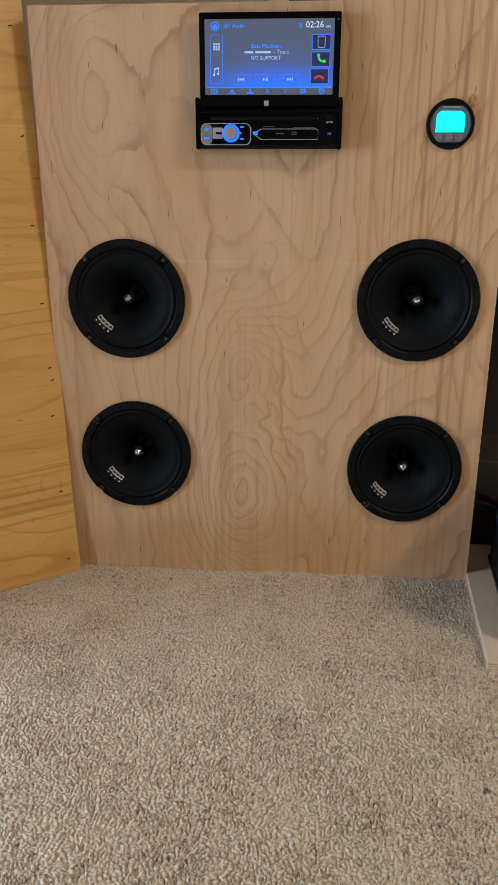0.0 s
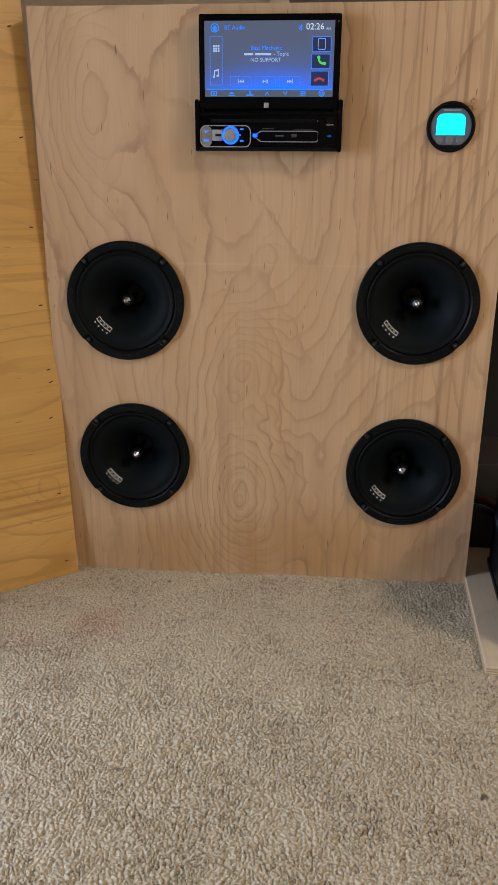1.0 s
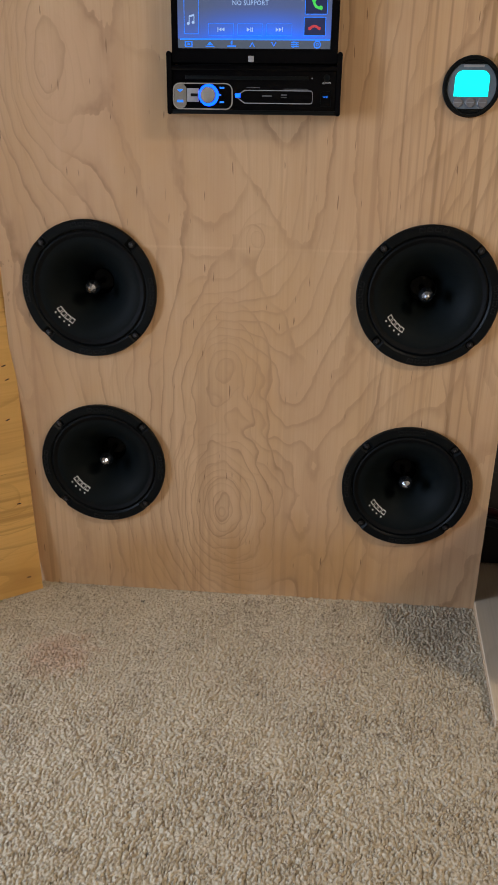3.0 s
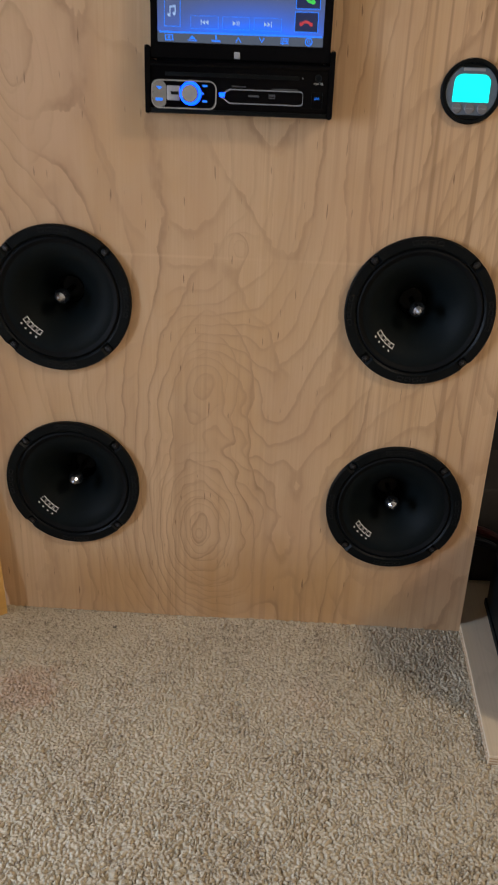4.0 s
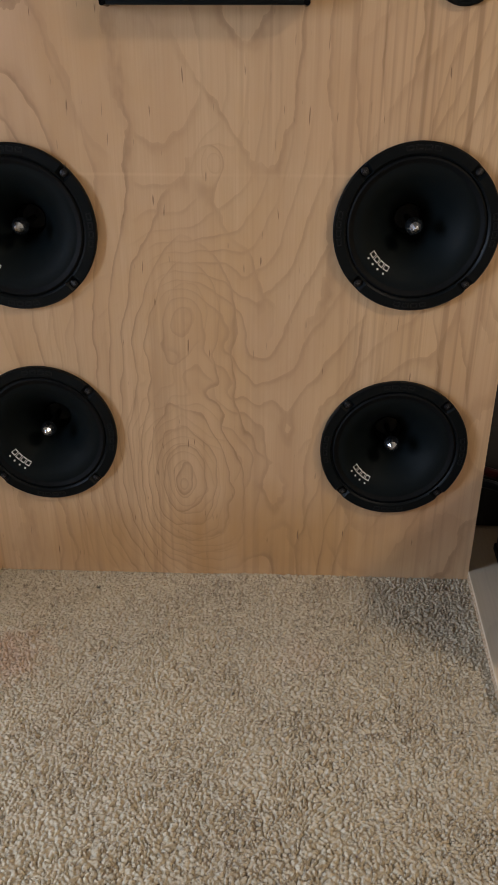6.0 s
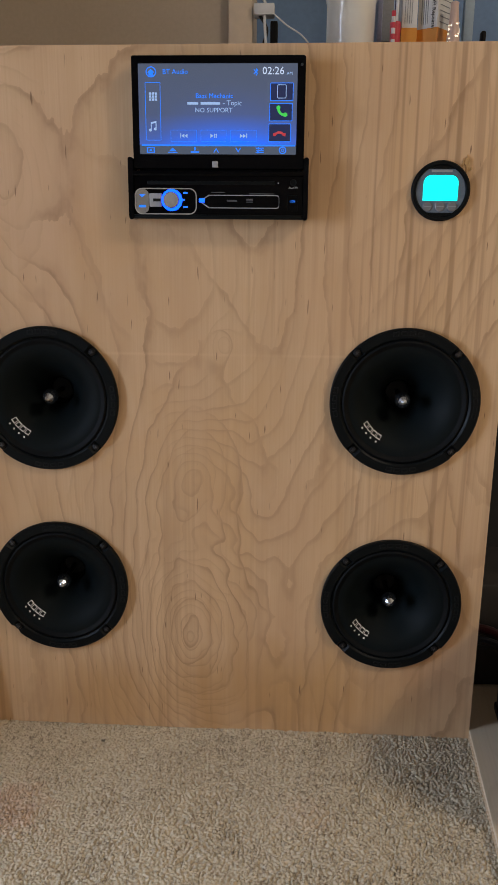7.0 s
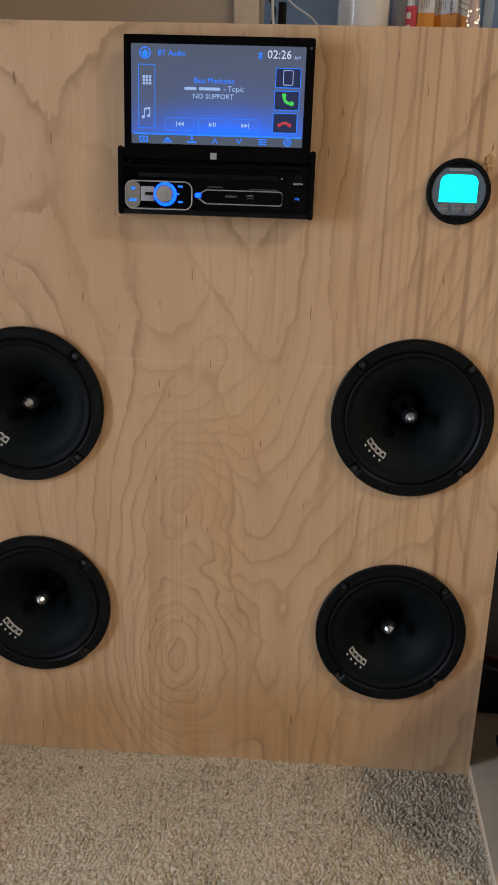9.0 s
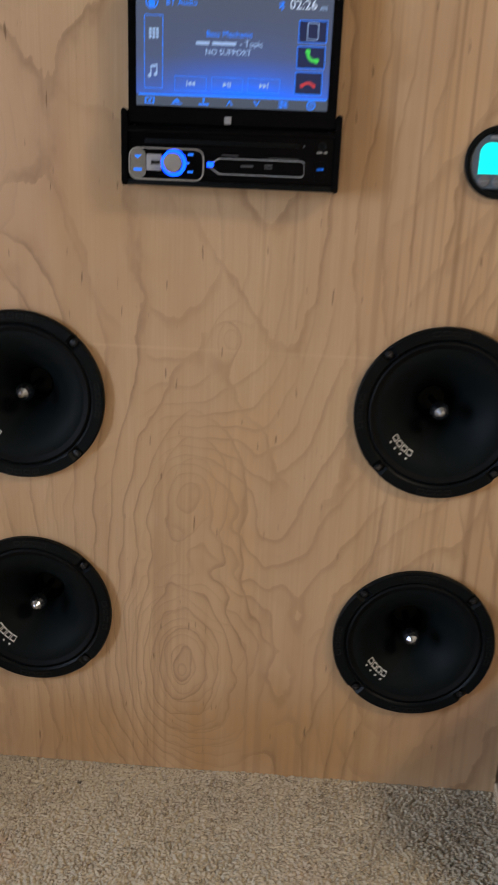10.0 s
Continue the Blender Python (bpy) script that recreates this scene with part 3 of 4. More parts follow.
def make_speaker():
    sp = thing("speaker", pose(SPEAKERS[0][0], 0, SPEAKERS[0][1]), "round black speaker with bullet phase plug, screwed into plywood", "speaker", "speakers in the panel")
    part("flange", speaker_frame(), BLACK_PLASTIC, sp, smooth=30)
    part("surround", lathe([(0.0692, -0.0030), (0.0680, -0.0048), (0.0662, -0.0056), (0.0643, -0.0050), (0.0628, -0.0034), (0.0612, -0.0030)], 96), GASKET, sp)
    rs = [0.0620 - 0.0024 * i for i in range(20)]
    part("cone", lathe([(r, cone_y(r)) for r in rs], 96), CONE, sp)
    part("phase_plug", lathe([(0.0, -0.0010), (0.0030, 0.0008), (0.0058, 0.0036), (0.0078, 0.0072), (0.0088, 0.0112), (0.0088, 0.0140), (0.0074, 0.0168), (0.0, 0.0172)], 11), PLUG_METAL, sp, "faceted chrome bullet phase plug", 14)
    part("plug_stem", lathe([(0.0030, 0.016), (0.0034, 0.060), (0.0, 0.060)], 16), RUBBER, sp)
    part("throat", lathe([(0.0150, 0.050), (0.0130, 0.066), (0.0, 0.066)], 32), RUBBER, sp)
    part("basket", lathe([(0.0712, 0.0005), (0.0705, 0.030), (0.052, 0.058), (0.050, 0.080), (0.0, 0.080)], 48), BLACK_PLASTIC, sp)
    part("printed_mark", printed_mark(), MARK_PRINT, sp, "white printed mark with four dots", None)
    for turn in (0, 90, 180, 270):
        part("raised_mark", raised_mark(turn), RAISED, sp, smooth=None)
    for k in range(4):
        a = radians(45 + 90 * k)
        s = part("screw", screw(), SCREW, sp, "dark recessed screw")
        s.location = (0.0762 * math.cos(a), 0, 0.0762 * math.sin(a))
        slot = part("slot", box(boxed(-0.0021, 0.0021, -0.00635, -0.0060, -0.0004, 0.0004), -0.0004, 0.0004, -0.00635, -0.0060, -0.0021, 0.0021), SCREW_SLOT, s, "worn cross recess", None)
        slot.rotation_euler = (0, radians(20 + 31 * k), 0)
    return sp


first_speaker = make_speaker()
for x, z in SPEAKERS[1:]:
    copy_thing(first_speaker, pose(x, 0, z))

# ---- car head unit ----
unit = thing("head_unit", pose(-0.0010, 0, 0.6105), "black flip-out car head unit with lit blue touchscreen", "car stereo")
part("chassis", boxed(-0.083, 0.083, 0.0, 0.145, 0.006, 0.053, bevel=0.001), SILVER, unit, "bare metal chassis")


def ux(px):
    return (px - 405) * 0.000576


def uz(py):
    return 0.056 - (py - 290) * 0.000571


chin = part("faceplate", boxed(-0.0875, 0.0875, -0.0210, 0.0, 0.0015, 0.0480, bevel=0.0022, seg=3), BLACK_GLOSS, unit, "gloss black control faceplate")
for x in (-0.0882, 0.0885):
    part("side_bracket", slab(rounded(x - 0.0026, x + 0.0026, 0.0002, 0.0605, 0.0024), -0.0230, 0.0), BLACK_GLOSS, unit)
part("lower_lip", boxed(-0.087, 0.087, -0.0225, -0.0190, 0.0008, 0.0052, bevel=0.0012), BLACK_PLASTIC, chin)
part("upper_lip", boxed(-0.087, 0.087, -0.0228, -0.0190, 0.0425, 0.0478, bevel=0.0014), BLACK_GLOSS, chin)
part("disc_slot", boxed(ux(281), ux(505), -0.0214, -0.0200, uz(328), uz(322), bevel=0.0003), BLACK_PLASTIC, chin, "dark disc slot")
F = -0.0210
part("control_surround", ring_frame(ux(258), ux(368), uz(379), uz(334), 0.0075, 0.0011, F - 0.0012, F + 0.001), CHROME, chin, "chrome surround of the controls")
part("grey_button", slab(rounded(ux(260.5), ux(283), uz(377), uz(336), 0.0055), F - 0.0010, F + 0.001), SILVER, chin, "satin grey rocker button")
part("button_mark", slab([(ux(266), uz(345)), (ux(277), uz(345)), (ux(271), uz(350))], F - 0.0013, F - 0.0009), UI_BLUE, chin, "blue lit mark", None)
part("button_mark", boxed(ux(265), ux(277), F - 0.0013, F - 0.0009, uz(367), uz(363)), UI_BLUE, chin, "blue lit mark", None)
part("silver_button", boxed(ux(284), ux(306), F - 0.0016, F + 0.001, uz(366), uz(343), bevel=0.0006), BADGE, chin, "silver white source button")
part("button_line", boxed(ux(291), ux(304), F - 0.0019, F - 0.0013, uz(357), uz(352)), RUBBER, chin, "", None)
kx, kz = ux(324), uz(354.5)
part("knob_ring", lathe([(0.0072, F), (0.0104, F), (0.0107, F - 0.0012), (0.0095, F - 0.0024), (0.0074, F - 0.0024)], 48, centre=(kx, 0, kz)), RING_BLUE, chin, "glowing blue ring round the knob")
part("volume_knob", lathe([(0.0078, F), (0.0080, F - 0.0070), (0.0075, F - 0.0082), (0.0066, F - 0.0080), (0.0, F - 0.0078)], 48, centre=(kx, 0, kz)), worn("spun_aluminium", (0.62, 0.62, 0.64), 0.25, 0.85, grain=700), chin, "spun aluminium volume knob")
for px, py, w, h in ((348, 342, 8, 3), (344, 354, 5, 3), (348, 366, 8, 3)):
    part("button_mark", boxed(ux(px - w / 2), ux(px + w / 2), F - 0.0004, F + 0.0004, uz(py + h / 2), uz(py - h / 2)), UI_BLUE, chin, "blue lit mark", None)
part("lit_mark", boxed(ux(372), ux(382), F - 0.0009, F + 0.0004, uz(358), uz(351)), RING_BLUE, chin, "small bright blue lit block", None)
tray = [(ux(372), uz(356)), (ux(389), uz(345))] + arc(ux(508), uz(350), 0.0029, 90, 0, 4) + arc(ux(508), uz(363), 0.0029, 0, -90, 4) + [(ux(389), uz(368))]
tc = (sum(p[0] for p in tray) / len(tray), sum(p[1] for p in tray) / len(tray))
part("door_outline", outline(tray, [(tc[0] + (x - tc[0]) * 0.982, tc[1] + (z - tc[1]) * 0.86) for x, z in tray], F - 0.0007, F + 0.0006), GREY_PRINT, chin, "grey outline of the small door", None)
for px, py, w, h in ((430, 355, 18, 3), (461, 353, 11, 3), (461, 357, 11, 1.6), (405, 341, 24, 1.4), (482, 343, 44, 1.4)):
    part("print_line", boxed(ux(px - w / 2), ux(px + w / 2), F - 0.0003, F + 0.0003, uz(py + h / 2), uz(py - h / 2)), DIM_PRINT, chin, "", None)
part("aux_socket", lathe([(0.0022, F), (0.0030, F - 0.0008), (0.0034, F)], 24, centre=(ux(537), 0, uz(324))), RUBBER, chin)
part("aux_hole", lathe([(0.0022, F - 0.0002), (0.0, F - 0.0002)], 24, centre=(ux(537), 0, uz(324))), BLACK_PLASTIC, chin)
lettering("print_text", "AUX IN", 0.0026, WHITE_PRINT, chin, ux(537), F - 0.0002, uz(332.5))
part("usb_door", ring_frame(ux(527), ux(546), uz(372), uz(345), 0.0014, 0.0004, F - 0.0006, F + 0.0004), BLACK_PLASTIC, chin)
lettering("print_text", "USB", 0.0030, UI_BLUE, chin, ux(536), F - 0.0004, uz(355.5))
part("reset_dot", lathe([(0.0007, F - 0.0003), (0.0, F - 0.0004)], 12, centre=(ux(511), 0, uz(325))), GREY_PRINT, chin)

# the screen, folded up in front of the panel; its own origin is the display's lower middle
disp = part("display_housing", boxed(-0.0855, 0.0860, -0.0190, -0.0070, 0.0490, 0.1545, bevel=0.0020, seg=3), BLACK_GLOSS, unit, "gloss black display housing")
part("bezel", outline(rounded(-0.0850, 0.0855, 0.0500, 0.1540, 0.0020), rounded(-0.0785, 0.0780, 0.0632, 0.1468, 0.0008), -0.0206, -0.0180), BLACK_GLOSS, disp)
part("hinge_strip", boxed(-0.080, 0.080, -0.0150, -0.0040, 0.0440, 0.0600, bevel=0.001), BLACK_PLASTIC, disp)
part("badge", boxed(-0.0055, 0.0003, -0.0212, -0.0200, 0.0500 + 0.0008, 0.0558 + 0.0008, bevel=0.0003), BADGE, disp, "small plain silver badge")
part("bezel_screw", lathe([(0.0, -0.0212), (0.0012, -0.0210), (0.0014, -0.0204)], 16, centre=(0.0822, 0, 0.1455)), SCREW_SLOT, disp)
scr = part("display", boxed(-0.0785, 0.0780, -0.0010, 0.0, 0.0, 0.0845), SCREEN, disp, "lit blue-grey touch display", None)
scr.location = (0, -0.0188, 0.0625)


def sx(px):
    return (px - 404) * 0.000567


def sz(py):
    return 0.0850 - (py - 116) * 0.000548


Y0, Y1 = -0.0013, -0.0009


def bars(name, material, *rects, label=""):
    bm = bmesh.new()
    for x0, x1, y0, y1 in rects:
        box(bm, sx(x0), sx(x1), Y0, Y1, sz(y1), sz(y0))
    return part(name, bm, material, scr, label, None)


def frame_box(x0, x1, y0, y1, material=UI_BLUE, w=0.0005, name="button_frame"):
    return part(name, ring_frame(sx(x0), sx(x1), sz(y1), sz(y0), 0.0006, w, Y0, Y1), material, scr, "", None)


def poly(name, material, *outlines):
    bm = bmesh.new()
    for pts in outlines:
        slab([(sx(x), sz(y)) for x, y in pts], Y0, Y1, bm)
    return part(name, bm, material, scr, "", None)


def disc_points(x, y, r, a0=0, a1=345, n=23):
    return [(x + r * math.cos(radians(a0 + (a1 - a0) * i / n)), y - r * math.sin(radians(a0 + (a1 - a0) * i / n))) for i in range(n + 1)]


def icon_ring(x, y, r, w, material=UI_BLUE):
    to = [(sx(a), sz(b)) for a, b in disc_points(x, y, r)]
    ti = [(sx(a), sz(b)) for a, b in disc_points(x, y, r - w)]
    return part("icon", outline(to, ti, Y0, Y1), material, scr, "", None)


icon_ring(288, 131, 9, 1.6)
poly("icon", UI_BLUE, [(282, 132), (288, 126), (294, 132), (292, 132), (292, 137), (284, 137), (284, 132)])
lettering("screen_text", "BT Audio", 0.0065, UI_BLUE, scr, sx(308), Y0, sz(131), "LEFT")
poly("icon", UI_BLUE, [(470, 125), (474, 128.5), (467, 135), (466, 134), (472, 128.5), (470.8, 127.5), (470.8, 137), (470, 138)], [(466, 128), (467, 127), (474, 134), (470, 138), (470, 136.6), (472.4, 134)])
lettering("screen_text", "02:26", 0.0098, UI_WHITE, scr, sx(500), Y0, sz(130))
lettering("screen_text", "AM", 0.0040, UI_TEXT, scr, sx(528), Y0, sz(134))
frame_box(277, 304, 148, 246)
bars("icon", UI_TEXT, *[(284 + 5 * i, 287.8 + 5 * i, 165 + 5 * j, 168.8 + 5 * j) for i in range(3) for j in range(3)])
poly("icon", UI_TEXT, [(286, 215), (296, 213), (296, 216), (286, 218)], [(286, 215), (287.4, 215), (287.4, 228), (286, 228)], [(294.6, 214), (296, 214), (296, 226), (294.6, 226)],
     disc_points(285, 228.5, 2.6, n=9), disc_points(293.6, 226.5, 2.6, n=9))
lettering("screen_text", "Bass Mechanic", 0.0064, UI_BLUE, scr, sx(398), Y0, sz(171))
bars("text_bar", UI_TEXT, (351, 370, 181, 185.4), (374, 408, 181, 185.4))
lettering("screen_text", "- Topic", 0.0064, UI_TEXT, scr, sx(413), Y0, sz(183), "LEFT")
lettering("screen_text", "NO SUPPORT", 0.0061, UI_TEXT, scr, sx(397), Y0, sz(195))
for x0, x1 in ((321, 367), (374, 419), (426, 472)):
    frame_box(x0, x1, 228, 248, w=0.0003)
poly("icon", UI_TEXT, [(338, 234), (339.3, 234), (339.3, 242), (338, 242)], [(340, 238), (345, 234.5), (345, 241.5)], [(345.5, 238), (350.5, 234.5), (350.5, 241.5)])
poly("icon", UI_TEXT, [(391, 234.5), (396.5, 238), (391, 241.5)], [(397.5, 234.5), (399, 234.5), (399, 241.5), (397.5, 241.5)], [(400.5, 234.5), (402, 234.5), (402, 241.5), (400.5, 241.5)])
poly("icon", UI_TEXT, [(443, 234.5), (448, 238), (443, 241.5)], [(448.5, 234.5), (453.5, 238), (448.5, 241.5)], [(454.3, 234), (455.6, 234), (455.6, 242), (454.3, 242)])
for x0, x1, y0, y1 in ((495, 535, 149, 179), (494, 534, 183, 213), (493, 532, 217, 248)):
    bars("button_fill", UI_DARK, (x0 + 1, x1 - 1, y0 + 1, y1 - 1)).location = (0, 0.0002, 0)
    frame_box(x0, x1, y0, y1, w=0.0006)
part("icon", ring_frame(sx(507), sx(523), sz(175), sz(152), 0.0014, 0.0006, Y0, Y1), UI_TEXT, scr, "", None)
poly("icon", UI_GREEN, disc_points(520, 192, 12.5, 170, 280, 12) + disc_points(520, 192, 8.2, 280, 170, 12), disc_points(509.5, 190.2, 3.6, n=11))
poly("icon", UI_GREEN, disc_points(521.8, 202.2, 3.6, n=11))
poly("icon", UI_RED, disc_points(512, 241, 11, 25, 155, 12) + disc_points(512, 241, 7, 155, 25, 12), [(501, 233.5), (506, 232.5), (506, 238), (501.5, 238.5)], [(518, 232.5), (523, 233.5), (522.5, 238.5), (518, 238)])
bars("glow_line", UI_BLUE, (269, 540, 253, 255.6))
bars("icon", UI_BLUE, (278, 280, 258, 267), (290, 292, 258, 267), (280, 290, 258, 259.4), (280, 290, 265.6, 267), (283, 287, 261, 264))
poly("icon", UI_BLUE, [(318, 264), (324, 258.5), (330, 264)], [(316, 265.6), (332, 265.6), (332, 267), (316, 267)])
poly("icon", UI_BLUE, [(362, 257), (365, 257), (365, 263), (362, 263)], [(356, 264.6), (371, 264.6), (371, 267), (356, 267)])
poly("icon", UI_BLUE, [(396, 266.5), (401, 258.5), (406, 266.5), (404, 266.5), (401, 261), (398, 266.5)])
poly("icon", UI_BLUE, [(435, 258.5), (440, 266.5), (445, 258.5), (443, 258.5), (440, 264), (437, 258.5)])
bars("icon", UI_BLUE, (471, 485, 258, 259.4), (471, 485, 261.6, 263), (471, 485, 265.2, 266.6), (475, 477, 257, 260.5), (480, 482, 260.5, 264), (474, 476, 264, 267.6))
icon_ring(518, 262.3, 6.5, 1.8)
icon_ring(518, 262.3, 2.8, 1.2)

# ---- round meter ----
meter = thing("panel_meter", pose(METER[0], 0, METER[1]), "round black panel meter with bright cyan display", "meter")
part("bezel", lathe([(0.0297, 0.0), (0.0297, -0.0030), (0.0285, -0.0046), (0.0258, -0.0046), (0.0250, -0.0030), (0.0250, 0.0005)], 72), BLACK_PLASTIC, meter, "black plastic bezel")
part("housing", lathe([(0.0254, 0.0), (0.0254, 0.030), (0.0, 0.030)], 48), BLACK_PLASTIC, meter)
flat = [p for p in arc(0, 0, 0.0249, -58, 58, 14)] + [p for p in arc(0, 0, 0.0249, 122, 238, 14)]
part("face", slab(flat, -0.0034, -0.0010), worn("smoky_blue_meter_face", (0.10, 0.13, 0.17), 0.2, grain=300), meter, "smoky blue-grey face")
for z0, z1 in ((0.0206, 0.0249), (-0.0249, -0.0206)):
    part("face_band", boxed(-0.014, 0.014, -0.0031, -0.0010, z0, z1), BLACK_PLASTIC, meter, "", None)
part("lit_display", slab([(-0.0180, -0.0095), (0.0172, -0.0095)] + arc(0.0095, 0.0075, 0.0078, 0, 90, 8) + arc(-0.0100, 0.0075, 0.0078, 90, 180, 8), -0.0040, -0.0032), METER_CYAN, meter, "bright cyan backlit display", None)
part("name_bar", boxed(-0.0105, 0.0105, -0.0037, -0.0033, 0.0182, 0.0206), GREY_PRINT, meter, "", None)
for x in (-0.0125, 0.0, 0.0122):
    b = part("button", lathe([(0.0, -0.0044), (0.0042, -0.0044), (0.0049, -0.0038), (0.0050, -0.0033)], 28, centre=(x, 0, -0.0152)), worn("meter_button", (0.14, 0.14, 0.15), 0.4), meter, "small round grey button")
    part("button_line", boxed(x - 0.0036, x + 0.0036, -0.0046, -0.0043, -0.0155, -0.0149), GREY_PRINT, b, "", None)

# ---- amber plywood sheet at the side ----
up = Vector((-0.036, 0.050, 0.780)).normalized()
right = Vector((math.cos(radians(38)), math.sin(radians(38)), 0))
right = (right - up * right.dot(up)).normalized()
lean = Matrix.Translation((-0.2845, -0.019, 0.0)) @ Matrix((right, up.cross(right), up)).transposed().to_4x4()
sheet = thing("plywood_sheet", lean, "amber varnished plywood sheet with nail marks, leaning on carpet", "plywood sheet")
part("board", boxed(-0.62, 0.0, 0.0, 0.0178, 0.001, 0.98, bevel=0.0008), AMBER_WOOD, sheet, smooth=None)
for k in range(3):
    part("ply_line", boxed(-0.0004, 0.0002, 0.0040 + 0.0045 * k, 0.0054 + 0.0045 * k, 0.003, 0.978), PLY_DARK, sheet, "dark glue line in the edge", None)
rng = random.Random(8)
for z in (0.024, 0.133, 0.249, 0.301, 0.319, 0.410, 0.515, 0.629, 0.761, 0.88):
    nm = part("nail_mark", boxed(-0.0027, 0.0027, -0.0004, 0.001, -0.0008, 0.0008, bevel=0.0003), NAIL, sheet, "dark sunken nail mark", None)
    nm.location, nm.rotation_euler = (-0.0155 + rng.uniform(-0.003, 0.003), 0, z), (0, radians(rng.uniform(-25, 10)), 0)

# ---- plank, battery and cables ----
base = thing("plywood_plank", pose(0.2905, -0.224, 0.0, 0, 0, -3.6), "pale plywood plank lying on the carpet", "plank")
part("board", boxed(0.0, 0.30, 0.0, 0.325, -0.002, 0.0125, bevel=0.0009), PLANK_WOOD, base, smooth=None)
for k in range(3):
    part("ply_line", boxed(0.001, 0.299, -0.0003, 0.0003, 0.0010 + 0.0035 * k, 0.0024 + 0.0035 * k), PLY_EDGE, base, "darker ply layer in the edge", None)
    part("ply_line", boxed(-0.0003, 0.0003, 0.001, 0.324, 0.0010 + 0.0035 * k, 0.0024 + 0.0035 * k), PLY_EDGE, base, "darker ply layer in the edge", None)

battery = thing("car_battery", pose(0.3300, -0.190, 0.0128, 0, 0, -4.2), "black car battery with coloured side label on a plank", "battery")
part("case", boxed(0.0, 0.172, 0.0, 0.240, 0.0, 0.162, bevel=0.006, seg=3), BLACK_PLASTIC, battery)
part("foot_rail", boxed(-0.002, 0.174, 0.055, 0.240, 0.0, 0.010, bevel=0.002), BLACK_PLASTIC, battery)
part("lid", boxed(-0.004, 0.176, -0.004, 0.244, 0.160, 0.186, bevel=0.007, seg=3), BLACK_PLASTIC, battery)
label = part("side_label", boxed(-0.0006, 0.0006, 0.060, 0.228, 0.076, 0.152), LABEL_BLUE, battery, "dark blue side label with coloured print", None)
for y0, y1, z0, z1, mat in ((0.160, 0.208, 0.108, 0.127, LABEL_YELLOW), (0.105, 0.185, 0.084, 0.101, LABEL_RED), (0.080, 0.094, 0.085, 0.098, GREY_PRINT), (0.190, 0.218, 0.131, 0.135, GREY_PRINT), (0.060, 0.215, 0.072, 0.0734, GREY_PRINT)):
    part("print_block", boxed(-0.0010, -0.0004, y0 + 0.014, y1 + 0.014, z0 + 0.014, z1 + 0.014), mat, label, "", None)
top = part("top_label", boxed(0.016, 0.080, 0.055, 0.130, 0.1855, 0.1865), LABEL_YELLOW, battery, "yellow warning label", None)
fuse = part("fuse_block", boxed(0.014, 0.042, 0.200, 0.234, 0.186, 0.202, bevel=0.002), CHROME, battery, "clear fuse block over bright metal terminal")
part("fuse_link", boxed(0.024, 0.032, 0.196, 0.238, 0.202, 0.204, bevel=0.0006), SILVER, fuse, "bright metal fuse link", None)
for y in (0.206, 0.228):
    part("fuse_bolt", lathe([(0.0046, 0.204), (0.0046, 0.212), (0.0036, 0.2145), (0.0, 0.2145)], 12, axis="Z", centre=(0.028, y, 0)), CHROME, fuse, "chrome bolt")
part("fuse_cover", boxed(0.012, 0.044, 0.197, 0.237, 0.2150, 0.228, bevel=0.002), CLEAR, fuse, "clear plastic cover")
part("terminal", lathe([(0.009, 0.186), (0.008, 0.212), (0.0, 0.212)], 24, axis="Z", centre=(0.034, 0.178, 0)), SILVER, fuse)

for mat, word, dy, dz in ((RED_CABLE, "red", 0.0, 0.012), (BLACK_CABLE, "black", -0.010, 0.0)):
    pts = [(0.16, 0.16 + dy, 0.010 + dz), (0.25, 0.10 + dy, 0.080 + dz), (0.325, 0.085 + dy, 0.094 + dz), (0.375, 0.092 + dy, 0.070 + dz), (0.43, 0.098 + dy, 0.034 + dz), (0.56, 0.10 + dy, 0.022 + dz)]
    solid("power_cable", tube(pts, 0.0062), mat, f"thick {word} power cable behind the panel", "cable", group="power cables")

# made-up dark block that hides the lit floor behind the panel
solid("dark_filler_box", boxed(0.20, 0.50, 0.122, 0.262, -0.001, 0.150, bevel=0.006), worn("dark_grey_filler", (0.030, 0.026, 0.024), 0.6), "dark grey block added to fill the dark area behind the panel", "storage box")

# ---- desk and the things on it ----
DT = 0.855
desk = thing("desk", pose(0, 0, 0), "dark desk standing behind the plywood panel", "desk")
part("desktop", boxed(0.006, 1.40, 0.40, 0.855, DT - 0.025, DT, bevel=0.002), DESK_WOOD, desk)
for x, y in ((0.02, 0.42), (1.35, 0.42), (0.02, 0.81), (1.35, 0.81)):
    part("leg", boxed(x, x + 0.04, y, y + 0.04, -0.002, DT - 0.025, bevel=0.002), DESK_WOOD, desk)
# dark fillers added under the desk to block light and darken behind the panel
part("added_light_block", boxed(0.50, 0.95, 0.42, 0.80, -0.002, DT - 0.026, bevel=0.002), DESK_WOOD, desk)
part("added_dark_backing", boxed(0.06, 1.35, 0.815, 0.830, 0.10, DT - 0.026), DESK_WOOD, desk)
part("back_board", boxed(0.01, 1.40, 0.838, 0.856, DT, DT + 0.098, bevel=0.001), worn("blue_grey_board", (0.31, 0.42, 0.62), 0.6, grain=100), desk, "blue-grey back board with small slots")
for x in (0.085, 0.135):
    part("board_slot", boxed(x, x + 0.008, 0.8368, 0.8385, DT + 0.088, DT + 0.090), RUBBER, desk, "", None)


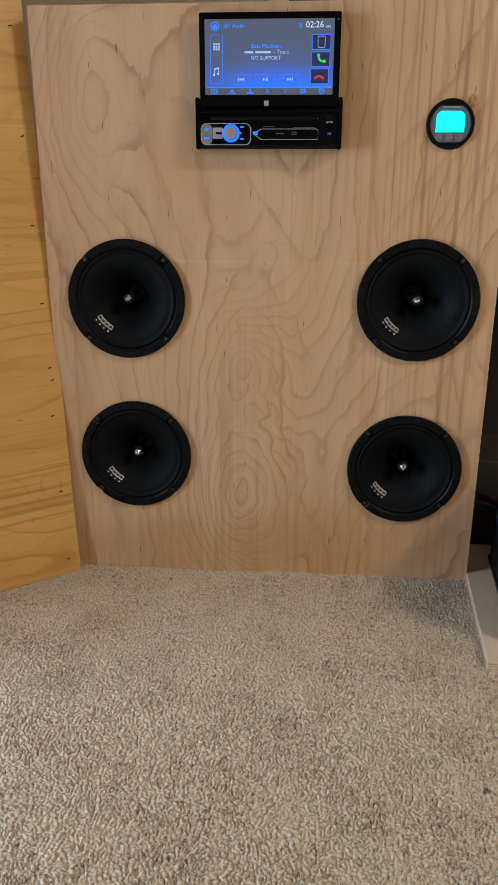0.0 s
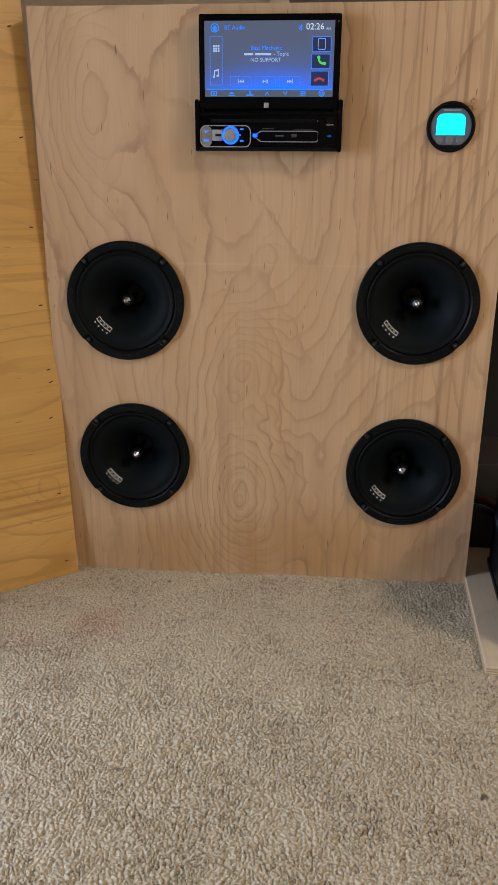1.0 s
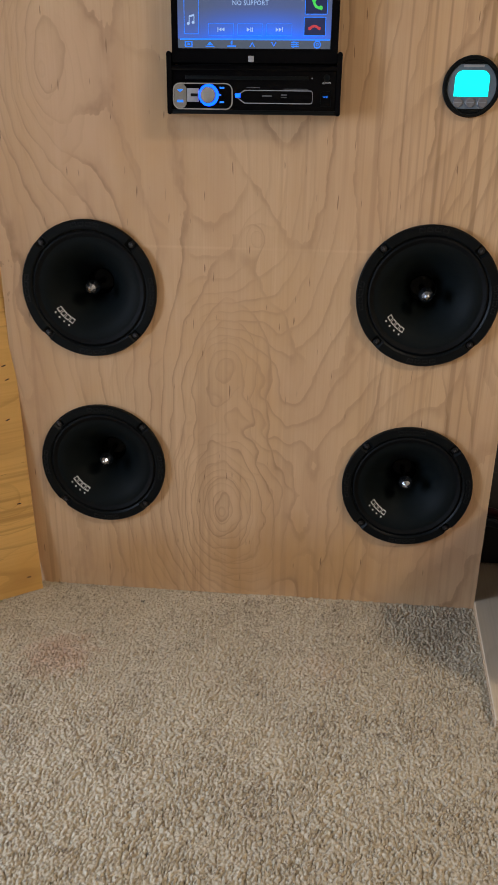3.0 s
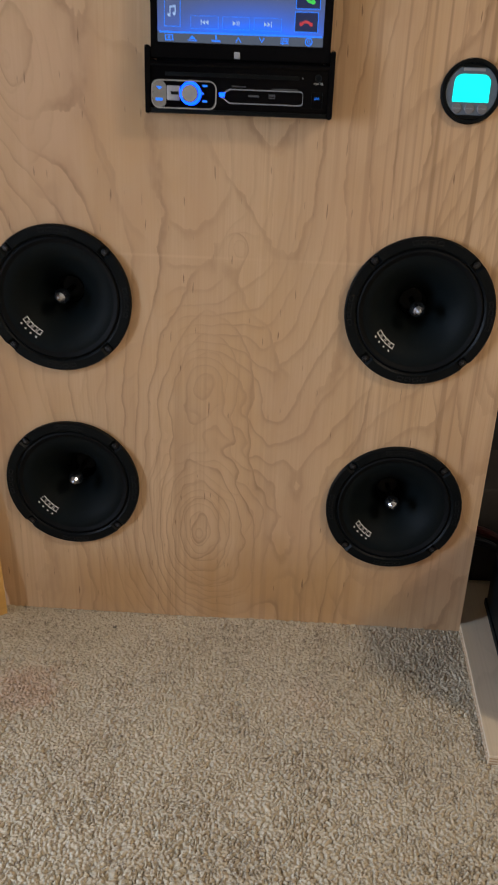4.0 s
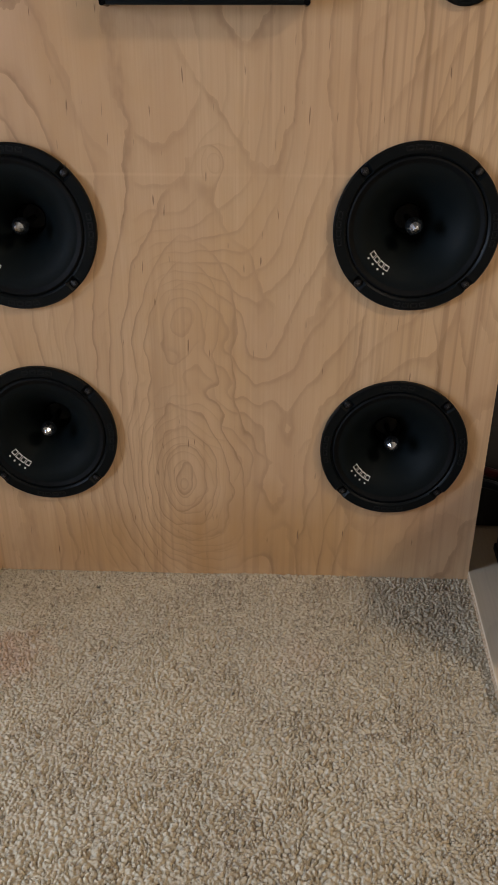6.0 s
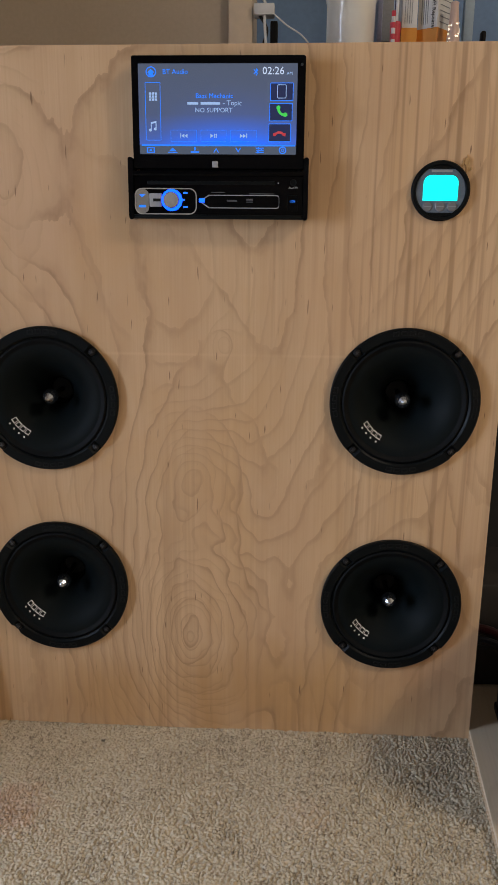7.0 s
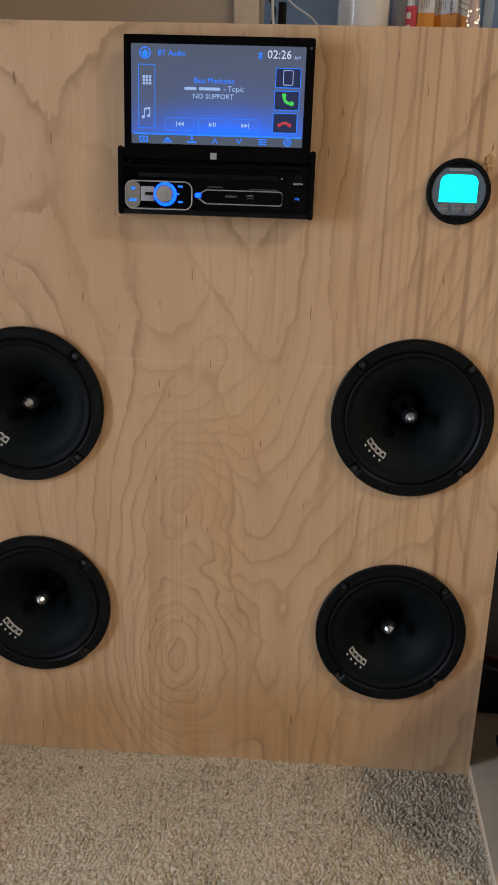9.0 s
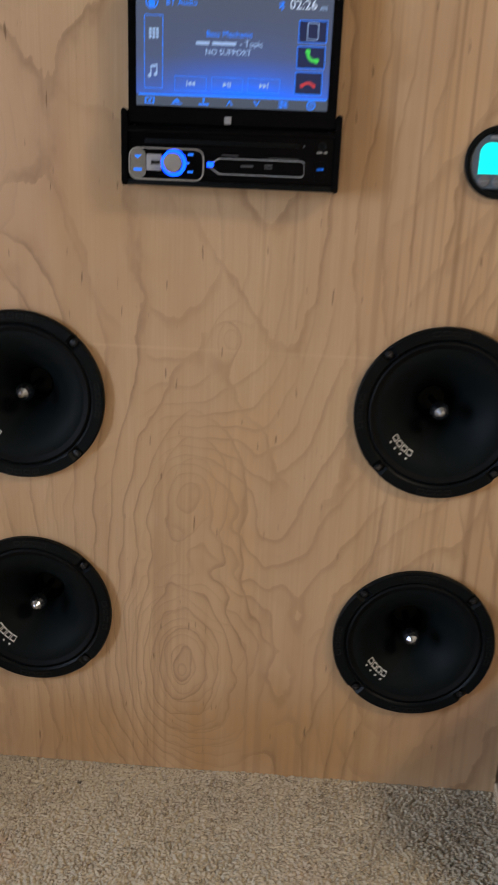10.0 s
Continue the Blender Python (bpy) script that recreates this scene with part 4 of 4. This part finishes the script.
def cup(name, x, y, r, h, material, label, category, flare=1.06):
    prof = [(0, 0.004), (r * 0.9, 0.004), (r * 0.93, h - 0.004), (r * (flare - 0.05), h), (r * flare, h - 0.001), (r * flare, h - 0.004), (r, h - 0.012), (r * 0.985, 0.004), (r * 0.93, 0), (0, 0)]
    return solid(name, lathe(prof, 48, axis="Z"), material, label, category, place=pose(x, y, DT))


cup("ceramic_cup", 0.1585, 0.52, 0.0380, 0.100, CERAMIC, "large white glazed ceramic cup on the desk", "cup")
solid("slim_case", boxed(-0.004, 0.004, -0.03, 0.03, 0, 0.115, bevel=0.001), worn("lavender_plastic", (0.30, 0.31, 0.45), 0.35), "slim lavender plastic case behind the cup", "case", place=pose(0.205, 0.56, DT))
solid("black_box", boxed(-0.022, 0.022, -0.03, 0.03, 0, 0.060, bevel=0.002), BLACK_PLASTIC, "small matt black box on the desk", "box", place=pose(0.217, 0.66, DT))
solid("grey_box", boxed(-0.022, 0.022, -0.03, 0.03, 0, 0.07, bevel=0.002), worn("grey_plastic", (0.26, 0.26, 0.27), 0.5), "grey plastic box stacked on a black box", "box", place=pose(0.217, 0.66, DT + 0.0605))

pencil_cup = cup("pencil_cup", 0.2265, 0.50, 0.0080, 0.060, RED_PLASTIC, "small red plastic pen cup on the desk", "pen cup", 1.02)
for k, (dx, dy, mat, h, tilt, what) in enumerate(((-0.004, 0, NAVY, 0.125, 3, "dark blue pen in a red cup"), (0.0035, 0.002, PALE_BLUE, 0.118, -3, "pale blue pen in a red cup"), (0.0, -0.004, WHITE_PLASTIC, 0.100, 1, "white pen in a red cup"))):
    solid("pen", lathe([(0, 0), (0.0010, 0.001), (0.0024, 0.010), (0.0026, h - 0.004), (0.0018, h), (0, h)], 12, axis="Z"), mat, what, "pen", place=pose(0.2265 + dx, 0.50 + dy, DT + 0.005, 0, tilt, 0), group="pens in the cup")
candle = thing("striped_candle", pose(0.2215, 0.484, DT), "thin red and white striped candle", "candle")
for k in range(9):
    part("stripe", lathe([(0, 0.008 * k), (0.0032, 0.008 * k), (0.0032, 0.008 * k + 0.0079), (0, 0.008 * k + 0.0079)], 14, axis="Z"), (RED_PLASTIC, CARDBOARD_WHITE)[k % 2], candle)


def card_box(x, y, w, d, h, turn, label, words=False):
    bx = thing("product_box", pose(x, y, DT, 0, 0, turn), label, "box", "product boxes on the desk")
    part("card", boxed(0, w, 0, d, 0, h, bevel=0.0006), CARDBOARD_WHITE, bx)
    part("colour_band", boxed(-0.0004, w + 0.0004, -0.0004, d + 0.0004, 0.026, 0.052), ORANGE_CARD, bx, "orange printed band", None)
    for k in range(4):
        part("print_bar", boxed(w * 0.18 + 0.0035 * k, w * 0.18 + 0.0035 * k + 0.0007, -0.0007, -0.0002, 0.058, h - 0.012 - 0.004 * (k % 3)), GREY_PRINT, bx, "", None)
    for k in range(5):
        part("print_bar", boxed(w + 0.0001, w + 0.0006, d * 0.15, d * 0.85 - 0.003 * (k % 2), 0.060 + 0.008 * k, 0.0612 + 0.008 * k), GREY_PRINT, bx, "", None)
    if words:
        lettering("print_text", "WiFi Repeater", 0.0085, RUBBER, bx, w * 0.80, -0.0006, h * 0.66, turn=pose(0, 0, 0, 90) @ pose(0, 0, 0, 0, 0, -90))
    return bx


card_box(0.2360, 0.50, 0.0235, 0.05, 0.128, 0, "white and orange card box standing on end")
card_box(0.2625, 0.515, 0.0340, 0.046, 0.112, -38, "white and orange WiFi repeater card box", True)

lamp = thing("cone_lamp", pose(0.3130, 0.485, DT), "pink pierced porcelain cone lamp, lit", "lamp")
shade = part("shade", lathe([(0, 0), (0.0125, 0), (0.0125, 0.004), (0.0055, 0.078), (0.0062, 0.083), (0.0, 0.086)], 32, axis="Z"), PORCELAIN_PINK, lamp, "pale pink porcelain cone")
rng = random.Random(5)
for k in range(26):
    z, a = rng.uniform(0.012, 0.055), radians(rng.uniform(180, 360))
    r = 0.0125 - 0.007 * (z - 0.004) / 0.074
    hole = part("lamp_hole", lathe([(0.0, -0.0003), (0.0013, -0.0002), (0.0013, 0.0004)], 10), LAMP_HOLE, shade, "", None)
    hole.matrix_basis = pose(r * math.cos(a), r * math.sin(a), z, 0, 0, math.degrees(a) + 90)
solid("desk_post", boxed(-0.008, 0.008, -0.008, 0.008, 0, 0.50, bevel=0.002), PALE_BLUE, "pale blue plastic post standing on the desk", "post", place=pose(0.356, 0.60, DT))
solid("white_tray", boxed(-0.03, 0.05, -0.03, 0.05, 0, 0.032, bevel=0.006), WHITE_PLASTIC, "low white plastic tray on the desk", "tray", place=pose(0.392, 0.57, DT))
solid("black_clip", boxed(-0.004, 0.004, -0.008, 0.008, 0, 0.030, bevel=0.003), RUBBER, "small black clip on a white tray", "clip", place=pose(0.376, 0.57, DT + 0.0322))

plug = thing("power_adapter", pose(0.022, 0.525, DT + 0.078), "white power adapter on the trim with hanging cables", "adapter")
part("body", boxed(-0.017, 0.016, 0.0, 0.028, 0, 0.017, bevel=0.002), WHITE_PLASTIC, plug)
part("cord", tube([(0.0, 0.005, 0.003), (0.002, 0.0, -0.03), (0.006, 0.0, -0.0765)], 0.0022), WHITE_PLASTIC, plug, "white cord")
part("cord", tube([(0.010, 0.003, 0.006), (0.035, 0.0, -0.015), (0.065, -0.005, -0.036), (0.095, 0.0, -0.0765)], 0.0013), WHITE_PLASTIC, plug, "thin white cord")
part("cord", tube([(-0.008, 0.010, 0.002), (0.004, 0.008, -0.020), (-0.002, 0.010, -0.045), (-0.004, 0.010, -0.0765)], 0.0026), BLACK_CABLE, plug, "black cord")
part("cord", tube([(-0.010, 0.010, 0.060), (-0.006, 0.006, 0.035), (0.002, 0.004, 0.016)], 0.0022), WHITE_PLASTIC, plug, "white cord")
solid("black_adapter", boxed(-0.006, 0.006, -0.01, 0.01, 0, 0.075, bevel=0.002), RUBBER, "upright black power adapter on the desk", "adapter", place=pose(0.037, 0.56, DT))


# ---- hanging jacket beside the panel ----
def hanging_cloth(x0, x1, y, z0, z1, seed, slant):
    """A folded hanging cloth with two faces."""
    bm = bmesh.new()
    nx, nz = 40, 46
    rows = []
    for side in (0, 1):
        grid = []
        for j in range(nz + 1):
            v = j / nz
            line = []
            for i in range(nx + 1):
                u = i / nx
                fold = 0.018 * math.sin(9 * u + 2.2 * math.sin(3 * v + seed)) + 0.02 * noise.noise((4 * u + seed, 2.5 * v, seed))
                x = x0 + (x1 - x0) * u + slant * (1 - v) + 0.012 * noise.noise((seed, 3 * v, 2 * u))
                line.append(bm.verts.new((x, y + fold + 0.022 * side * math.sin(math.pi * min(1, max(0, u))) + 0.006 * side, z0 + (z1 - z0) * v + 0.012 * noise.noise((5 * u, seed, 0)) * (1 - v))))
            grid.append(line)
        rows.append(grid)
    for grid in rows:
        for j in range(nz):
            for i in range(nx):
                bm.faces.new((grid[j][i], grid[j][i + 1], grid[j + 1][i + 1], grid[j + 1][i]))
    a, b = rows
    rim = [(0, i) for i in range(nx)] + [(j, nx) for j in range(nz)] + [(nz, i) for i in range(nx, 0, -1)] + [(j, 0) for j in range(nz, 0, -1)]
    for k in range(len(rim)):
        (j0, i0), (j1, i1) = rim[k], rim[(k + 1) % len(rim)]
        bm.faces.new((a[j0][i0], a[j1][i1], b[j1][i1], b[j0][i0]))
    bmesh.ops.recalc_face_normals(bm, faces=bm.faces)
    return bm


jacket = thing("jacket", pose(0, 0, 0), "black and red jacket hanging from the desk's edge", "jacket")
part("body", hanging_cloth(0.28, 0.62, 0.345, 0.105, 0.838, 1.7, 0.0), BLACK_CLOTH, jacket, "black cloth body", 60)
part("sleeve", hanging_cloth(0.325, 0.42, 0.295, 0.50, 0.832, 4.1, -0.03), RED_CLOTH, jacket, "red cloth sleeve", 60)
